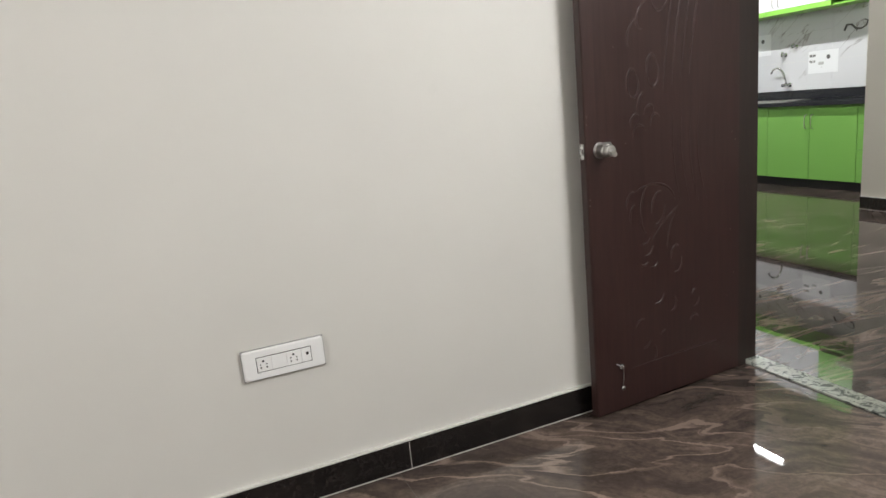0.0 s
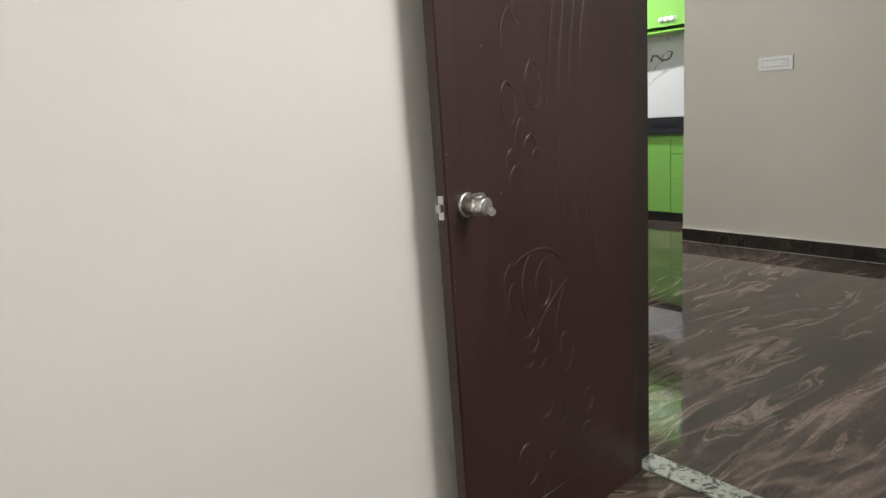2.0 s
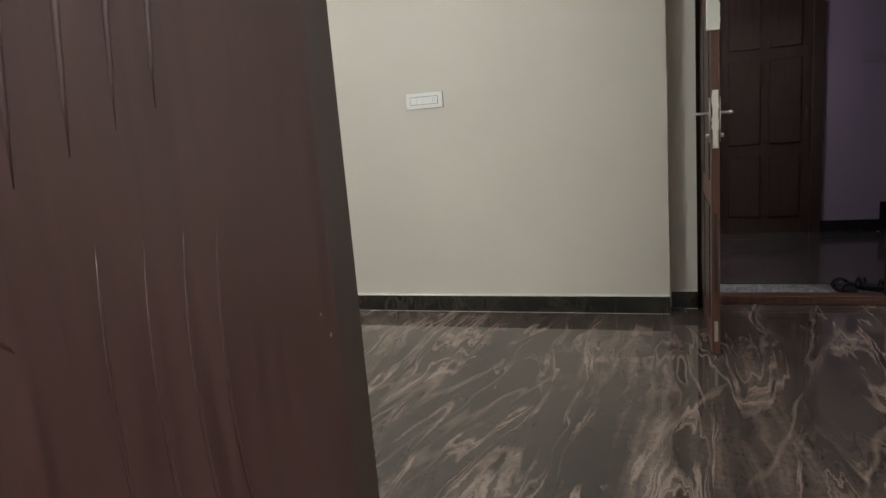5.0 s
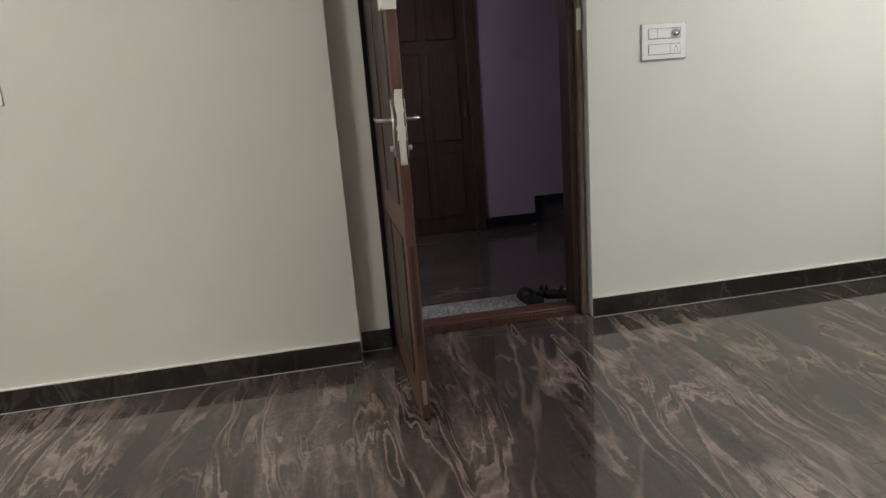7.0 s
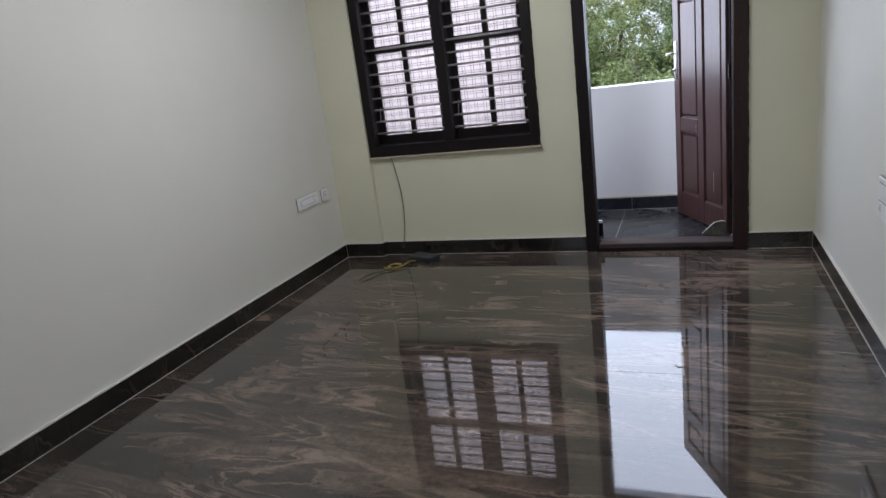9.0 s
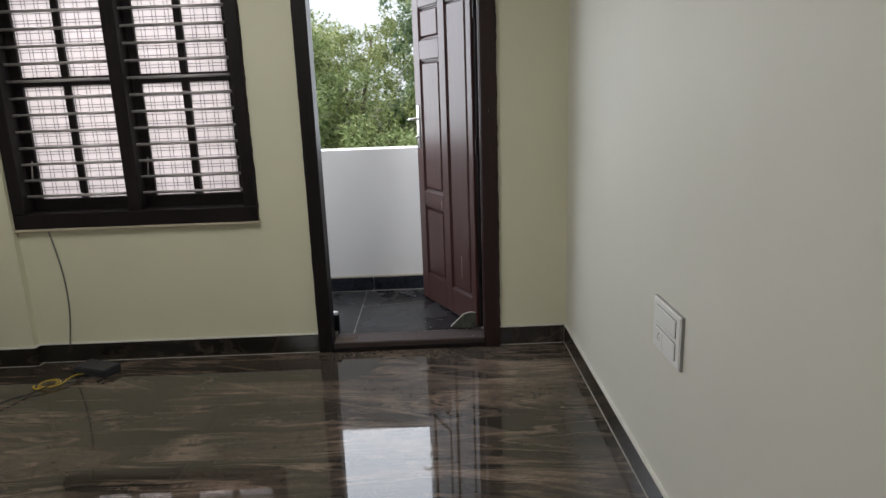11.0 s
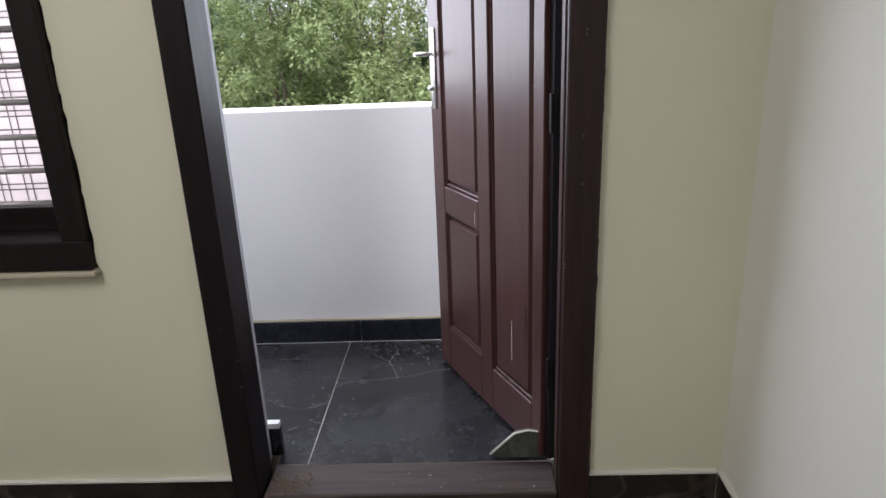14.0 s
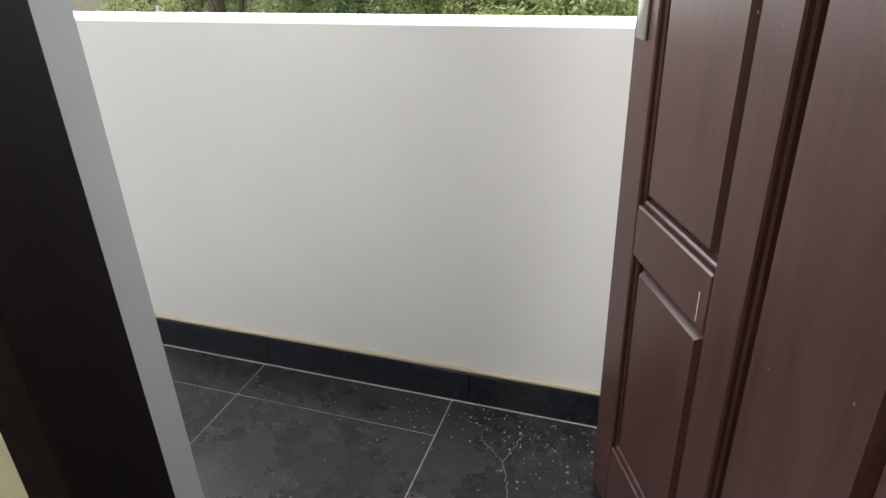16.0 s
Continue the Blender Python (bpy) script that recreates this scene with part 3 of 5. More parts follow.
def bedroom_door():
    # local: hinge at x = 0, the leaf runs to -x, its front faces -y
    d = thing("bedroom_door", "open dark walnut flush door with carved flowers, resting near the bedroom wall", "door", pose(2.775, 2.207, 0.006, 0, 0, 3.2))
    W, T, HT = 0.775, 0.034, 2.06
    bm = boxes((-W, -0.027, 0, T, 0.004, HT), bevel=0.003, seg=2)
    leaf = part("leaf", bm, LEAF_A, d, "dark walnut laminated leaf")
    c = bmesh.new()
    y = 0.0002
    # ovals
    for cx, cz, rx, rz, t in ((-0.468, 1.234, 0.027, 0.056, 5), (-0.560, 1.196, 0.025, 0.048, 6)):
        arc(c, cx, cz, rx, rz, 30, 235, t, 0.0055, y)
        arc(c, cx, cz, rx, rz, 225, 395, t, 0.0055, y)
    # buds below the ovals
    for cx, cz, rx, rz, a0, a1, t in ((-0.525, 1.125, 0.014, 0.036, 60, 230, -15), (-0.49, 1.085, 0.022, 0.034, 20, 190, -15), (-0.46, 1.055, 0.024, 0.03, 30, 200, 0),
                                      (-0.55, 1.06, 0.026, 0.032, 50, 200, 0), (-0.535, 1.02, 0.03, 0.032, 20, 200, 0),
                                      (-0.55, 1.36, 0.025, 0.05, 90, 250, -20), (-0.5, 1.42, 0.03, 0.05, 120, 300, -30), (-0.42, 1.5, 0.04, 0.07, 200, 380, -20),
                                      (-0.56, 1.56, 0.03, 0.06, 40, 230, 10), (-0.47, 1.66, 0.03, 0.06, 0, 360, -10), (-0.38, 1.78, 0.035, 0.05, 20, 220, -10)):
        arc(c, cx, cz, rx, rz, a0, a1, t, 0.0044, y)
    # flower
    for cx, cz, rx, rz, a0, a1, t in ((-0.485, 0.752, 0.115, 0.085, 8, 135, 0), (-0.575, 0.77, 0.03, 0.05, 70, 200, 0), (-0.57, 0.725, 0.02, 0.045, 80, 210, 0),
                                      (-0.505, 0.745, 0.035, 0.085, 95, 260, -4), (-0.455, 0.745, 0.032, 0.06, 70, 200, -8), (-0.455, 0.745, 0.032, 0.06, 250, 370, -8),
                                      (-0.53, 0.655, 0.03, 0.035, 240, 340, 0), (-0.515, 0.615, 0.03, 0.04, 250, 350, 0), (-0.53, 0.56, 0.02, 0.02, 200, 340, 0),
                                      (-0.485, 0.545, 0.02, 0.02, 230, 360, 0), (-0.37, 0.545, 0.026, 0.045, 60, 190, 0), (-0.37, 0.53, 0.028, 0.045, 240, 370, 0),
                                      (-0.47, 0.42, 0.035, 0.04, 250, 350, 0), (-0.40, 0.37, 0.025, 0.035, 260, 400, 0), (-0.275, 0.375, 0.016, 0.02, 60, 180, 0),
                                      (-0.275, 0.355, 0.02, 0.025, 250, 380, 0), (-0.28, 0.275, 0.02, 0.018, 20, 190, 0), (-0.55, 0.305, 0.03, 0.03, 60, 180, 0),
                                      (-0.54, 0.25, 0.03, 0.03, 260, 350, 0), (-0.44, 0.255, 0.015, 0.01, 60, 180, 0), (-0.50, 0.19, 0.02, 0.03, 290, 420, 0)):
        arc(c, cx, cz, rx, rz, a0, a1, t, 0.0048, y)
    bend(c, (-0.36, 0.735), (-0.50, 0.62), -0.008, 0.003, y)
    bend(c, (-0.36, 0.735), (-0.415, 0.585), -0.012, 0.003, y)
    # sweeping lines above
    for i in range(4):
        x0 = -0.40 + 0.043 * i
        bend(c, (x0 - 0.02, 1.16 + 0.015 * i), (x0 + 0.07, 1.62), 0.014, 0.0042, y)
        bend(c, (x0 + 0.07, 1.62), (x0 - 0.02, 1.93), 0.03, 0.004, y)
    part("carving", c, LEAF_A, d, "carved flower and vine lines", True)
    # faint sweeping grooves toward the flower and the plain bottom line
    g = bmesh.new()
    for i in range(4):
        x0 = -0.40 + 0.045 * i
        bend(g, (x0 + 0.03, 1.12), (x0 + 0.06, 0.74), -0.02 - 0.004 * i, 0.0022, y)
    tube(g, [(-0.60, y, 0.155), (-0.16, y, 0.155)], 0.0022)
    part("groove_line", g, LEAF_A, d, "thin moulded lines", True)
    # knob, axis -y
    m = pose(-0.715, 0, 0.985, 90)
    k = lathe(bmesh.new(), [(0.0275, 0.0), (0.0275, 0.003), (0.0262, 0.0046), (0.0242, 0.0052), (0.0232, 0.0060), (0.0232, 0.008), (0.0232, 0.036), (0.0230, 0.0385), (0.0210, 0.040), (0.0198, 0.041), (0.0198, 0.043), (0.0196, 0.057), (0.0186, 0.0595), (0.0172, 0.0612), (0.0160, 0.0614), (0.0, 0.0615)], m, 40)
    knob = part("door_knob", k, STEEL, d, "round brushed steel knob", True)
    part("knob_tab", boxes((-0.731, -0.699, -0.049, -0.028, 0.998, 1.0125), bevel=0.005, seg=3), STEEL, knob, "small raised tab on the knob", True)
    kk = bmesh.new()
    lathe(kk, [(0.007, 0.0), (0.007, 0.003), (0.003, 0.003)], pose(-0.715, -0.0605, 0.983, 90, 0, 0), 16)
    lathe(kk, [(0.0088, 0.0), (0.0088, 0.0018)], pose(-0.7135, -0.073, 0.973, 0, 90, 50), 20)
    box(kk, -0.7165, -0.7135, -0.078, -0.060, 0.974, 0.984)
    part("key", kk, STEEL, knob, "small silver key")
    lathe(bb := bmesh.new(), [(0.036, 0.0), (0.036, 0.004), (0.022, 0.01), (0.022, 0.03), (0.027, 0.035), (0.027, 0.02)], pose(-0.715, T, 0.985, -90), 24)
    part("back_knob", bb, STEEL, d, "round brushed steel knob", True)
    lp = boxes((-W - 0.002, -W + 0.001, 0.008, 0.026, 0.958, 1.012), (-W - 0.012, -W, 0.010, 0.024, 0.976, 0.994), bevel=0.001)
    part("latch_plate", lp, CHROME, d, "steel latch plate with its bolt")
    # small hook bolt near the foot
    hb = lathe(bmesh.new(), [(0.011, 0), (0.011, 0.004), (0.005, 0.006), (0.005, 0.012)], pose(-0.655, 0, 0.175, 90), 16)
    tube(hb, [(-0.685, -0.006, 0.195), (-0.655, -0.01, 0.175), (-0.654, -0.01, 0.13), (-0.660, -0.008, 0.105)], 0.003)
    lathe(hb, [(0.009, 0), (0.009, 0.005)], pose(-0.651, 0, 0.088, 90), 14)
    part("foot_bolt", hb, CHROME, d, "small steel tower bolt", True)


bedroom_door()


def bedroom_frame():
    f = structure("door_1", boxes((2.7505, 2.7995, 2.214, 2.2495, 0.0, 2.14), (2.800, 2.897, 2.2505, 2.30, 0, 2.14), (2.800, 2.912, 1.415, 1.465, 0, 2.14), (2.800, 2.912, 1.465, 2.25, 2.09, 2.14), bevel=0.002), FRAME_A, "dark walnut bedroom door frame", "door frame")
    part("strike_plate", boxes((2.83, 2.86, 1.463, 1.467, 0.93, 1.03)), CHROME, f, "steel strike plate")
    part("floor_strike", boxes((2.82, 2.85, 1.463, 1.472, 0.06, 0.10), bevel=0.001), CHROME, f, "small steel bolt keeper")
    part("casing_white", boxes((2.79, 2.8045, 1.385, 1.445, 0.0, 0.1)), WALL_BED, f, "pale skirting end by the frame")


bedroom_frame()


# ---- switch plates ----
def plate(name, m, w, h, inner, label, holes=(), keys=(), dial=None):
    """Electrical plate facing -y in local axes; inner: framed rectangles; keys: rocker rectangles."""
    d = thing(name, label, "switch plate", m @ Matrix.Diagonal((1, 1.05, 1, 1)))
    # back box rim, widest below, coloured grey as the plate's shadow outline
    part("back_box_shadow_rim", boxes((-w / 2 - 0.0014, w / 2 + 0.0014, -0.009, 0, -h / 2 - 0.0016, h / 2 + 0.0008)), RIM_SHADE, d, "grey back box rim doubling as the plate's shadow line")
    part("cover_plate", boxes((-w / 2, w / 2, -0.013, 0, -h / 2, h / 2), bevel=0.0035, seg=2), WHITE_PLASTIC, d, "white plastic cover plate")
    for x0, x1, z0, z1 in inner:
        fr = bmesh.new()
        t = 0.0019
        box(fr, x0, x1, -0.0142, -0.013, z0, z0 + t)
        box(fr, x0, x1, -0.0142, -0.013, z1 - t, z1)
        box(fr, x0, x0 + t, -0.0142, -0.013, z0 + t, z1 - t)
        box(fr, x1 - t, x1, -0.0142, -0.013, z0 + t, z1 - t)
        part("module_gap", fr, DARK_PLASTIC, d, "dark gap round the modules")
    for x0, x1, z0, z1 in keys:
        part("rocker", boxes((x0, x1, -0.0165, -0.013, z0, z1), bevel=0.001), KEY_PLASTIC, d, "white module")
    if holes:
        for x, z, r in holes:
            part("socket_hole", lathe(bmesh.new(), [(r, 0), (r, 0.001)], pose(x, -0.0164, z, 90), 10), SLOT, d, "round black hole")
    if dial:
        x, z, r = dial
        part("regulator_knob", lathe(bmesh.new(), [(r, 0), (r, 0.008), (r * 0.8, 0.012), (0, 0.0125)], pose(x, -0.013, z, 90), 20), CHROME, d, "round chromed regulator knob", True)
    return d


def sock(x, z, s=1.0):
    return ((x, z + 0.011 * s, 0.0035 * s), (x - 0.009 * s, z + 0.001, 0.0022 * s), (x + 0.009 * s, z + 0.001, 0.0022 * s), (x - 0.009 * s, z - 0.009 * s, 0.0027 * s), (x + 0.009 * s, z - 0.009 * s, 0.0027 * s))


plate("socket_plate", pose(0.9245, BY1, 0.491), 0.245, 0.094, [(-0.083, 0.083, -0.024, 0.024)], "white double socket plate low on the bedroom wall",
      sock(-0.062, 0) + sock(0.028, 0) + ((0.070, 0.004, 0.005),), [(-0.081, -0.040, -0.022, 0.022), (-0.038, 0.006, -0.022, 0.022), (0.007, 0.05, -0.022, 0.022), (0.052, 0.081, -0.022, 0.022)])
plate("switch_plate", pose(5.98, 3.213, 1.347, 0, 0, -90), 0.238, 0.095, [(-0.09, 0.09, -0.024, 0.024)], "white switch plate with a socket on the partition wall",
      sock(0.065, 0, 0.9), [(-0.088, -0.048, -0.022, 0.022), (-0.046, -0.006, -0.022, 0.022), (-0.004, 0.04, -0.022, 0.022), (0.042, 0.088, -0.022, 0.022)])
plate("switch_plate", pose(6.12, 0.17, 1.378, 0, 0, -90), 0.235, 0.168, [(-0.085, 0.085, 0.012, 0.062), (-0.085, 0.085, -0.062, -0.012)], "large white two-row switch plate with a regulator knob",
      sock(0.06, -0.037, 0.9), [(-0.083, -0.04, 0.014, 0.060), (-0.038, 0.03, 0.014, 0.060), (-0.083, 0.03, -0.060, -0.014), (0.033, 0.083, -0.060, -0.014)], (0.06, 0.038, 0.019))
plate("socket_plate", pose(6.12, -2.52, 0.557, 0, 0, -90), 0.28, 0.09, [(-0.1, 0.1, -0.022, 0.022)], "white socket plate low in the hall's far corner",
      sock(0.07, 0, 0.8), [(-0.098, -0.03, -0.020, 0.020), (-0.028, 0.04, -0.020, 0.020), (0.042, 0.098, -0.020, 0.020)])
plate("data_socket_plate", pose(6.12, -2.757, 0.552, 0, 0, -90), 0.09, 0.09, [(-0.022, 0.022, -0.022, 0.022)], "small white data socket plate beside the socket", ((0.0, 0.0, 0.006),), [(-0.02, 0.02, -0.02, 0.02)])
plate("switch_plate", pose(2.828, -1.42, 0.658, 0, 0, 90), 0.232, 0.168, [(-0.085, 0.085, 0.008, 0.064), (-0.085, 0.085, -0.064, -0.008)], "large white two-row plate low on the hall wall",
      sock(-0.05, -0.036, 0.9), [(-0.083, 0.083, 0.010, 0.062), (-0.083, -0.02, -0.062, -0.010), (-0.018, 0.083, -0.062, -0.010)])


# ---- kitchen ----
def handle(parent, x, y, z0, z1):
    h = bmesh.new()
    tube(h, [(x, y, z0), (x - 0.028, y, z0 + 0.008), (x - 0.032, y, (z0 + z1) / 2), (x - 0.028, y, z1 - 0.008), (x, y, z1)], 0.005, 8)
    part("handle", h, STEEL, parent, "brushed steel bow handle", True)


def base_unit(y0, y1, kind):
    label = {"doors": "lime green base cabinet with two doors under the black counter", "drawers": "lime green drawer unit under the black counter"}[kind]
    c = thing("base_cabinet", label, "kitchen cabinet", Matrix.Identity(4), "kitchen base cabinets")
    part("body", boxes((6.66, 7.21, y0 + 0.001, y1 - 0.001, 0.09, 0.819)), GREEN, c)
    part("plinth", boxes((6.68, 7.21, y0, y1, 0.0, 0.089)), RUBBER_BLACK, c, "black recessed plinth")
    if kind == "doors":
        ym = (y0 + y1) / 2
        for a, b, s in ((y0, ym, 1), (ym, y1, -1)):
            dr = part("door", boxes((6.64, 6.659, a + 0.002, b - 0.002, 0.092, 0.80 if s > 0 else 0.79), bevel=0.0015), GREEN, c)
            handle(dr, 6.64, (b - 0.035) if s > 0 else (a + 0.035), 0.60, 0.735)
    else:
        for z0, z1 in ((0.092, 0.40), (0.405, 0.64), (0.645, 0.80)):
            dr = part("drawer", boxes((6.64, 6.659, y0 + 0.002, y1 - 0.002, z0, z1), bevel=0.0015), GREEN, c)
    return c


base_unit(3.915, 4.42, "drawers")
base_unit(4.42, 5.40, "doors")
base_unit(5.40, 6.20, "doors")
base_unit(6.20, 7.19, "doors")
ct = thing("worktop", "black granite worktop with an upstand along the kitchen wall", "worktop")
part("slab", boxes((6.60, 7.215, 3.912, 7.195, 0.822, 0.86), bevel=0.004), COUNTER, ct)
part("upstand", boxes((7.196, 7.216, 3.912, 7.195, 0.861, 0.955), bevel=0.002), COUNTER, ct, "low black upstand")
sk = thing("kitchen_sink", "shallow stainless steel sink set into the black worktop", "sink")
part("rim", boxes((6.70, 7.10, 5.25, 5.27, 0.8605, 0.866), (6.70, 7.10, 5.90, 5.92, 0.8605, 0.866), (6.70, 6.72, 5.27, 5.90, 0.8605, 0.866), (7.08, 7.10, 5.27, 5.90, 0.8605, 0.866)), STEEL, sk)
part("bowl", boxes((6.72, 7.08, 5.27, 5.90, 0.8605, 0.8625)), STEEL, sk)


def faucet():
    f = thing("wall_tap", "chrome swan-neck tap on the tiled wall over the sink", "tap")
    b = lathe(bmesh.new(), [(0.026, 0), (0.026, 0.006), (0.014, 0.012), (0.014, 0.05)], pose(7.208, 5.60, 1.02, 0, -90), 20)
    lathe(b, [(0.019, -0.05), (0.021, 0), (0.019, 0.03)], pose(7.15, 5.60, 1.02, 90), 16)
    part("body", b, CHROME, f, "", True)
    n = bmesh.new()
    pts = [(7.15, 5.60, 1.03), (7.145, 5.62, 1.12), (7.14, 5.64, 1.17), (7.13, 5.67, 1.205), (7.12, 5.71, 1.21), (7.11, 5.74, 1.19), (7.105, 5.755, 1.155)]
    tube(n, pts, 0.010, 10)
    part("spout", n, CHROME, f, "curved spout", True)
    part("handle", boxes((7.12, 7.17, 5.53, 5.575, 1.02, 1.034), bevel=0.003), CHROME, f, "small lever")


faucet()
for yy, zz in ((5.66, 1.345), (5.53, 1.42)):
    v = thing("angle_valve", "small chrome angle valve on the marble wall tiles", "valve", group="valves over the sink")
    part("flange", lathe(bmesh.new(), [(0.022, 0), (0.022, 0.005), (0.010, 0.01), (0.010, 0.04), (0.016, 0.045), (0.016, 0.06)], pose(7.208, yy, zz, 0, -90), 18), CHROME, v, "", True)
    part("wheel", lathe(bmesh.new(), [(0.016, 0), (0.018, 0.01), (0.012, 0.02)], pose(7.16, yy, zz + 0.012, 0, 0), 12), CHROME, v, "small wheel handle", True)
def printed_motif(y, z):
    d = thing("printed_tile_panel", "white decor panel with a printed kitchen motif on wall tiles", "wall tile", pose(7.2085, y, z, 0, 0, -90), "printed kitchen wall panels")
    part("panel", boxes((-0.17, 0.17, -0.0015, 0, -0.115, 0.115), bevel=0.0005), WHITE_GLOSS, d)
    b1 = part("printed_mark", boxes(*[(-0.155 + 0.018 * k, -0.141 + 0.018 * k, -0.0022, -0.0016, 0.055, 0.08) for k in range(4)]), PRINT_GREY, d, "row of small grey printed marks")
    part("printed_mark", boxes(*[(-0.155 + 0.018 * k, -0.143 + 0.018 * k, -0.0022, -0.0016, 0.0 - 0.006 * (k % 2), 0.02) for k in range(4)]), PRINT_GREY, d, "row of small grey printed marks")
    part("printed_cup", lathe(bmesh.new(), [(0.022, 0), (0.020, 0.0006)], pose(0.06, -0.0016, 0.045, 90), 16), PRINT_GREY, d, "grey printed cup")
    part("printed_bowl", boxes((-0.05, 0.01, -0.0022, -0.0016, -0.03, 0.0), (-0.02, 0.0, -0.0022, -0.0016, -0.058, -0.052)), PRINT_PALE, d, "pale printed bowl")


PRINT_GREY = mat("print_grey", 0.3, 0, (0.10, 0.095, 0.09))[0]
PRINT_PALE = mat("print_pale_grey", 0.3, 0, (0.45, 0.45, 0.44))[0]
printed_motif(5.21, 1.235)
printed_motif(6.02, 1.475)
for yc_, zc_ in ((4.86, 1.545), (6.41, 1.265)):
    sq = thing("printed_swirl", "dark grey curled motif printed on the marble wall tiles", "wall print", Matrix.Identity(4), "curled wall prints")
    g = bmesh.new()
    tube(g, [(7.207, yc_ + 0.125, zc_ - 0.03), (7.207, yc_ + 0.10, zc_ + 0.025), (7.207, yc_ + 0.05, zc_ + 0.02), (7.207, yc_ + 0.01, zc_ - 0.02), (7.207, yc_ - 0.05, zc_ - 0.03), (7.207, yc_ - 0.10, zc_ - 0.005), (7.207, yc_ - 0.115, zc_ + 0.04), (7.207, yc_ - 0.085, zc_ + 0.05)], 0.011, 8, 0.6)
    tube(g, [(7.207, yc_ - 0.01, zc_ - 0.02), (7.207, yc_ + 0.0, zc_ - 0.05)], 0.009, 6, 0.5)
    part("swirl", g, PRINT_GREY, sq, "", True)


def wall_unit(y0, y1, doors=2):
    c = thing("wall_cabinet", "gloss white wall cabinet, lime green carcass, " + ("two doors" if doors == 2 else "one narrow door"), "kitchen cabinet", Matrix.Identity(4), "kitchen wall cabinets")
    part("body", boxes((6.875, 7.21, y0 + 0.001, y1 - 0.001, 1.755, 2.40)), GREEN_PALE, c, "lime green carcass")
    part("rail", boxes((6.855, 6.874, y0 + 0.001, y1 - 0.001, 1.755, 1.80)), GREEN_PALE, c, "lime green lower rail")
    ym = (y0 + y1) / 2
    for a, b, s in (((y0, ym, 1), (ym, y1, -1)) if doors == 2 else ((y0, y1, 0),)):
        dr = part("door", boxes((6.855, 6.874, a + 0.002, b - 0.002, 1.803, 2.40), bevel=0.0015), WHITE_GLOSS, c, "gloss white door")
        if s:
            handle(dr, 6.855, (b - 0.035) if s > 0 else (a + 0.035), 1.825, 1.95)


wall_unit(4.88, 5.10, 1)
wall_unit(5.10, 5.88)
wall_unit(5.88, 6.60)
wall_unit(6.60, 7.19)
op = thing("open_wall_shelf", "lime green open end shelf beside the white wall cabinets", "kitchen shelf")
part("base_board", boxes((6.875, 7.21, 3.915, 4.878, 1.755, 1.775)), GREEN_PALE, op)
part("back_board", boxes((7.19, 7.21, 3.915, 4.878, 1.776, 2.40)), GREEN, op)
part("side_board", boxes((6.875, 7.189, 3.915, 3.935, 1.776, 2.40)), GREEN, op)
part("top_board", boxes((6.875, 7.21, 3.915, 4.878, 2.401, 2.42)), GREEN, op)
part("front_board", boxes((6.840, 6.856, 3.915, 4.878, 1.80, 2.40)), GREEN, op, "lime green front panel")
jr = thing("hook_rack", "small white rack with three round knobs on the green shelf", "rack")
part("rail", boxes((6.838, 6.856, 4.49, 4.67, 1.840, 1.885), bevel=0.004), WHITE_GLOSS, jr)
for i in range(3):
    part("knob", lathe(bmesh.new(), [(0.012, 0), (0.024, 0.012), (0.022, 0.024), (0, 0.026)], pose(6.838, 4.525 + 0.055 * i, 1.862, 0, -90), 14), WHITE_PLASTIC, jr, "round pale knob", True)

tl = thing("tube_light", "white ceiling tube light over the kitchen aisle", "tube light")
part("batten", boxes((5.885, 5.955, 4.52, 5.78, 2.705, 2.75), bevel=0.003), WHITE_PLASTIC, tl)
tm, tn, tb = mat("tube_glow", 0.5, 0, (0.9, 0.9, 0.9))
tb.inputs["Emission Color"].default_value = (1.0, 0.99, 0.96, 1)
tb.inputs["Emission Strength"].default_value = 14
part("glowing_tube", tube(bmesh.new(), [(5.92, 4.56, 2.685), (5.92, 5.74, 2.685)], 0.013, 12), tm, tl, "lit white tube", True)


# ---- main door ----
def torn(bm, x, y0, y1, z0, z1, seed, thick=0.0012):
    """A torn scrap of paper in a plane of constant x, with ragged long edges."""
    rng = random.Random(seed)
    n = 12
    rows = []
    for i in range(n + 1):
        z = z0 + (z1 - z0) * i / n
        a, b = y0 + rng.uniform(-0.004, 0.003), y1 + rng.uniform(-0.003, 0.004)
        lift = rng.uniform(0, 0.0015)
        rows.append([bm.verts.new(v) for v in ((x, a, z), (x, b, z), (x + thick + lift, b, z), (x + thick + lift, a, z))])
    for u, v in zip(rows, rows[1:]):
        for k in range(4):
            bm.faces.new((u[k], u[(k + 1) % 4], v[(k + 1) % 4], v[k]))
    bm.faces.new(list(reversed(rows[0])))
    bm.faces.new(rows[-1])
    return bm


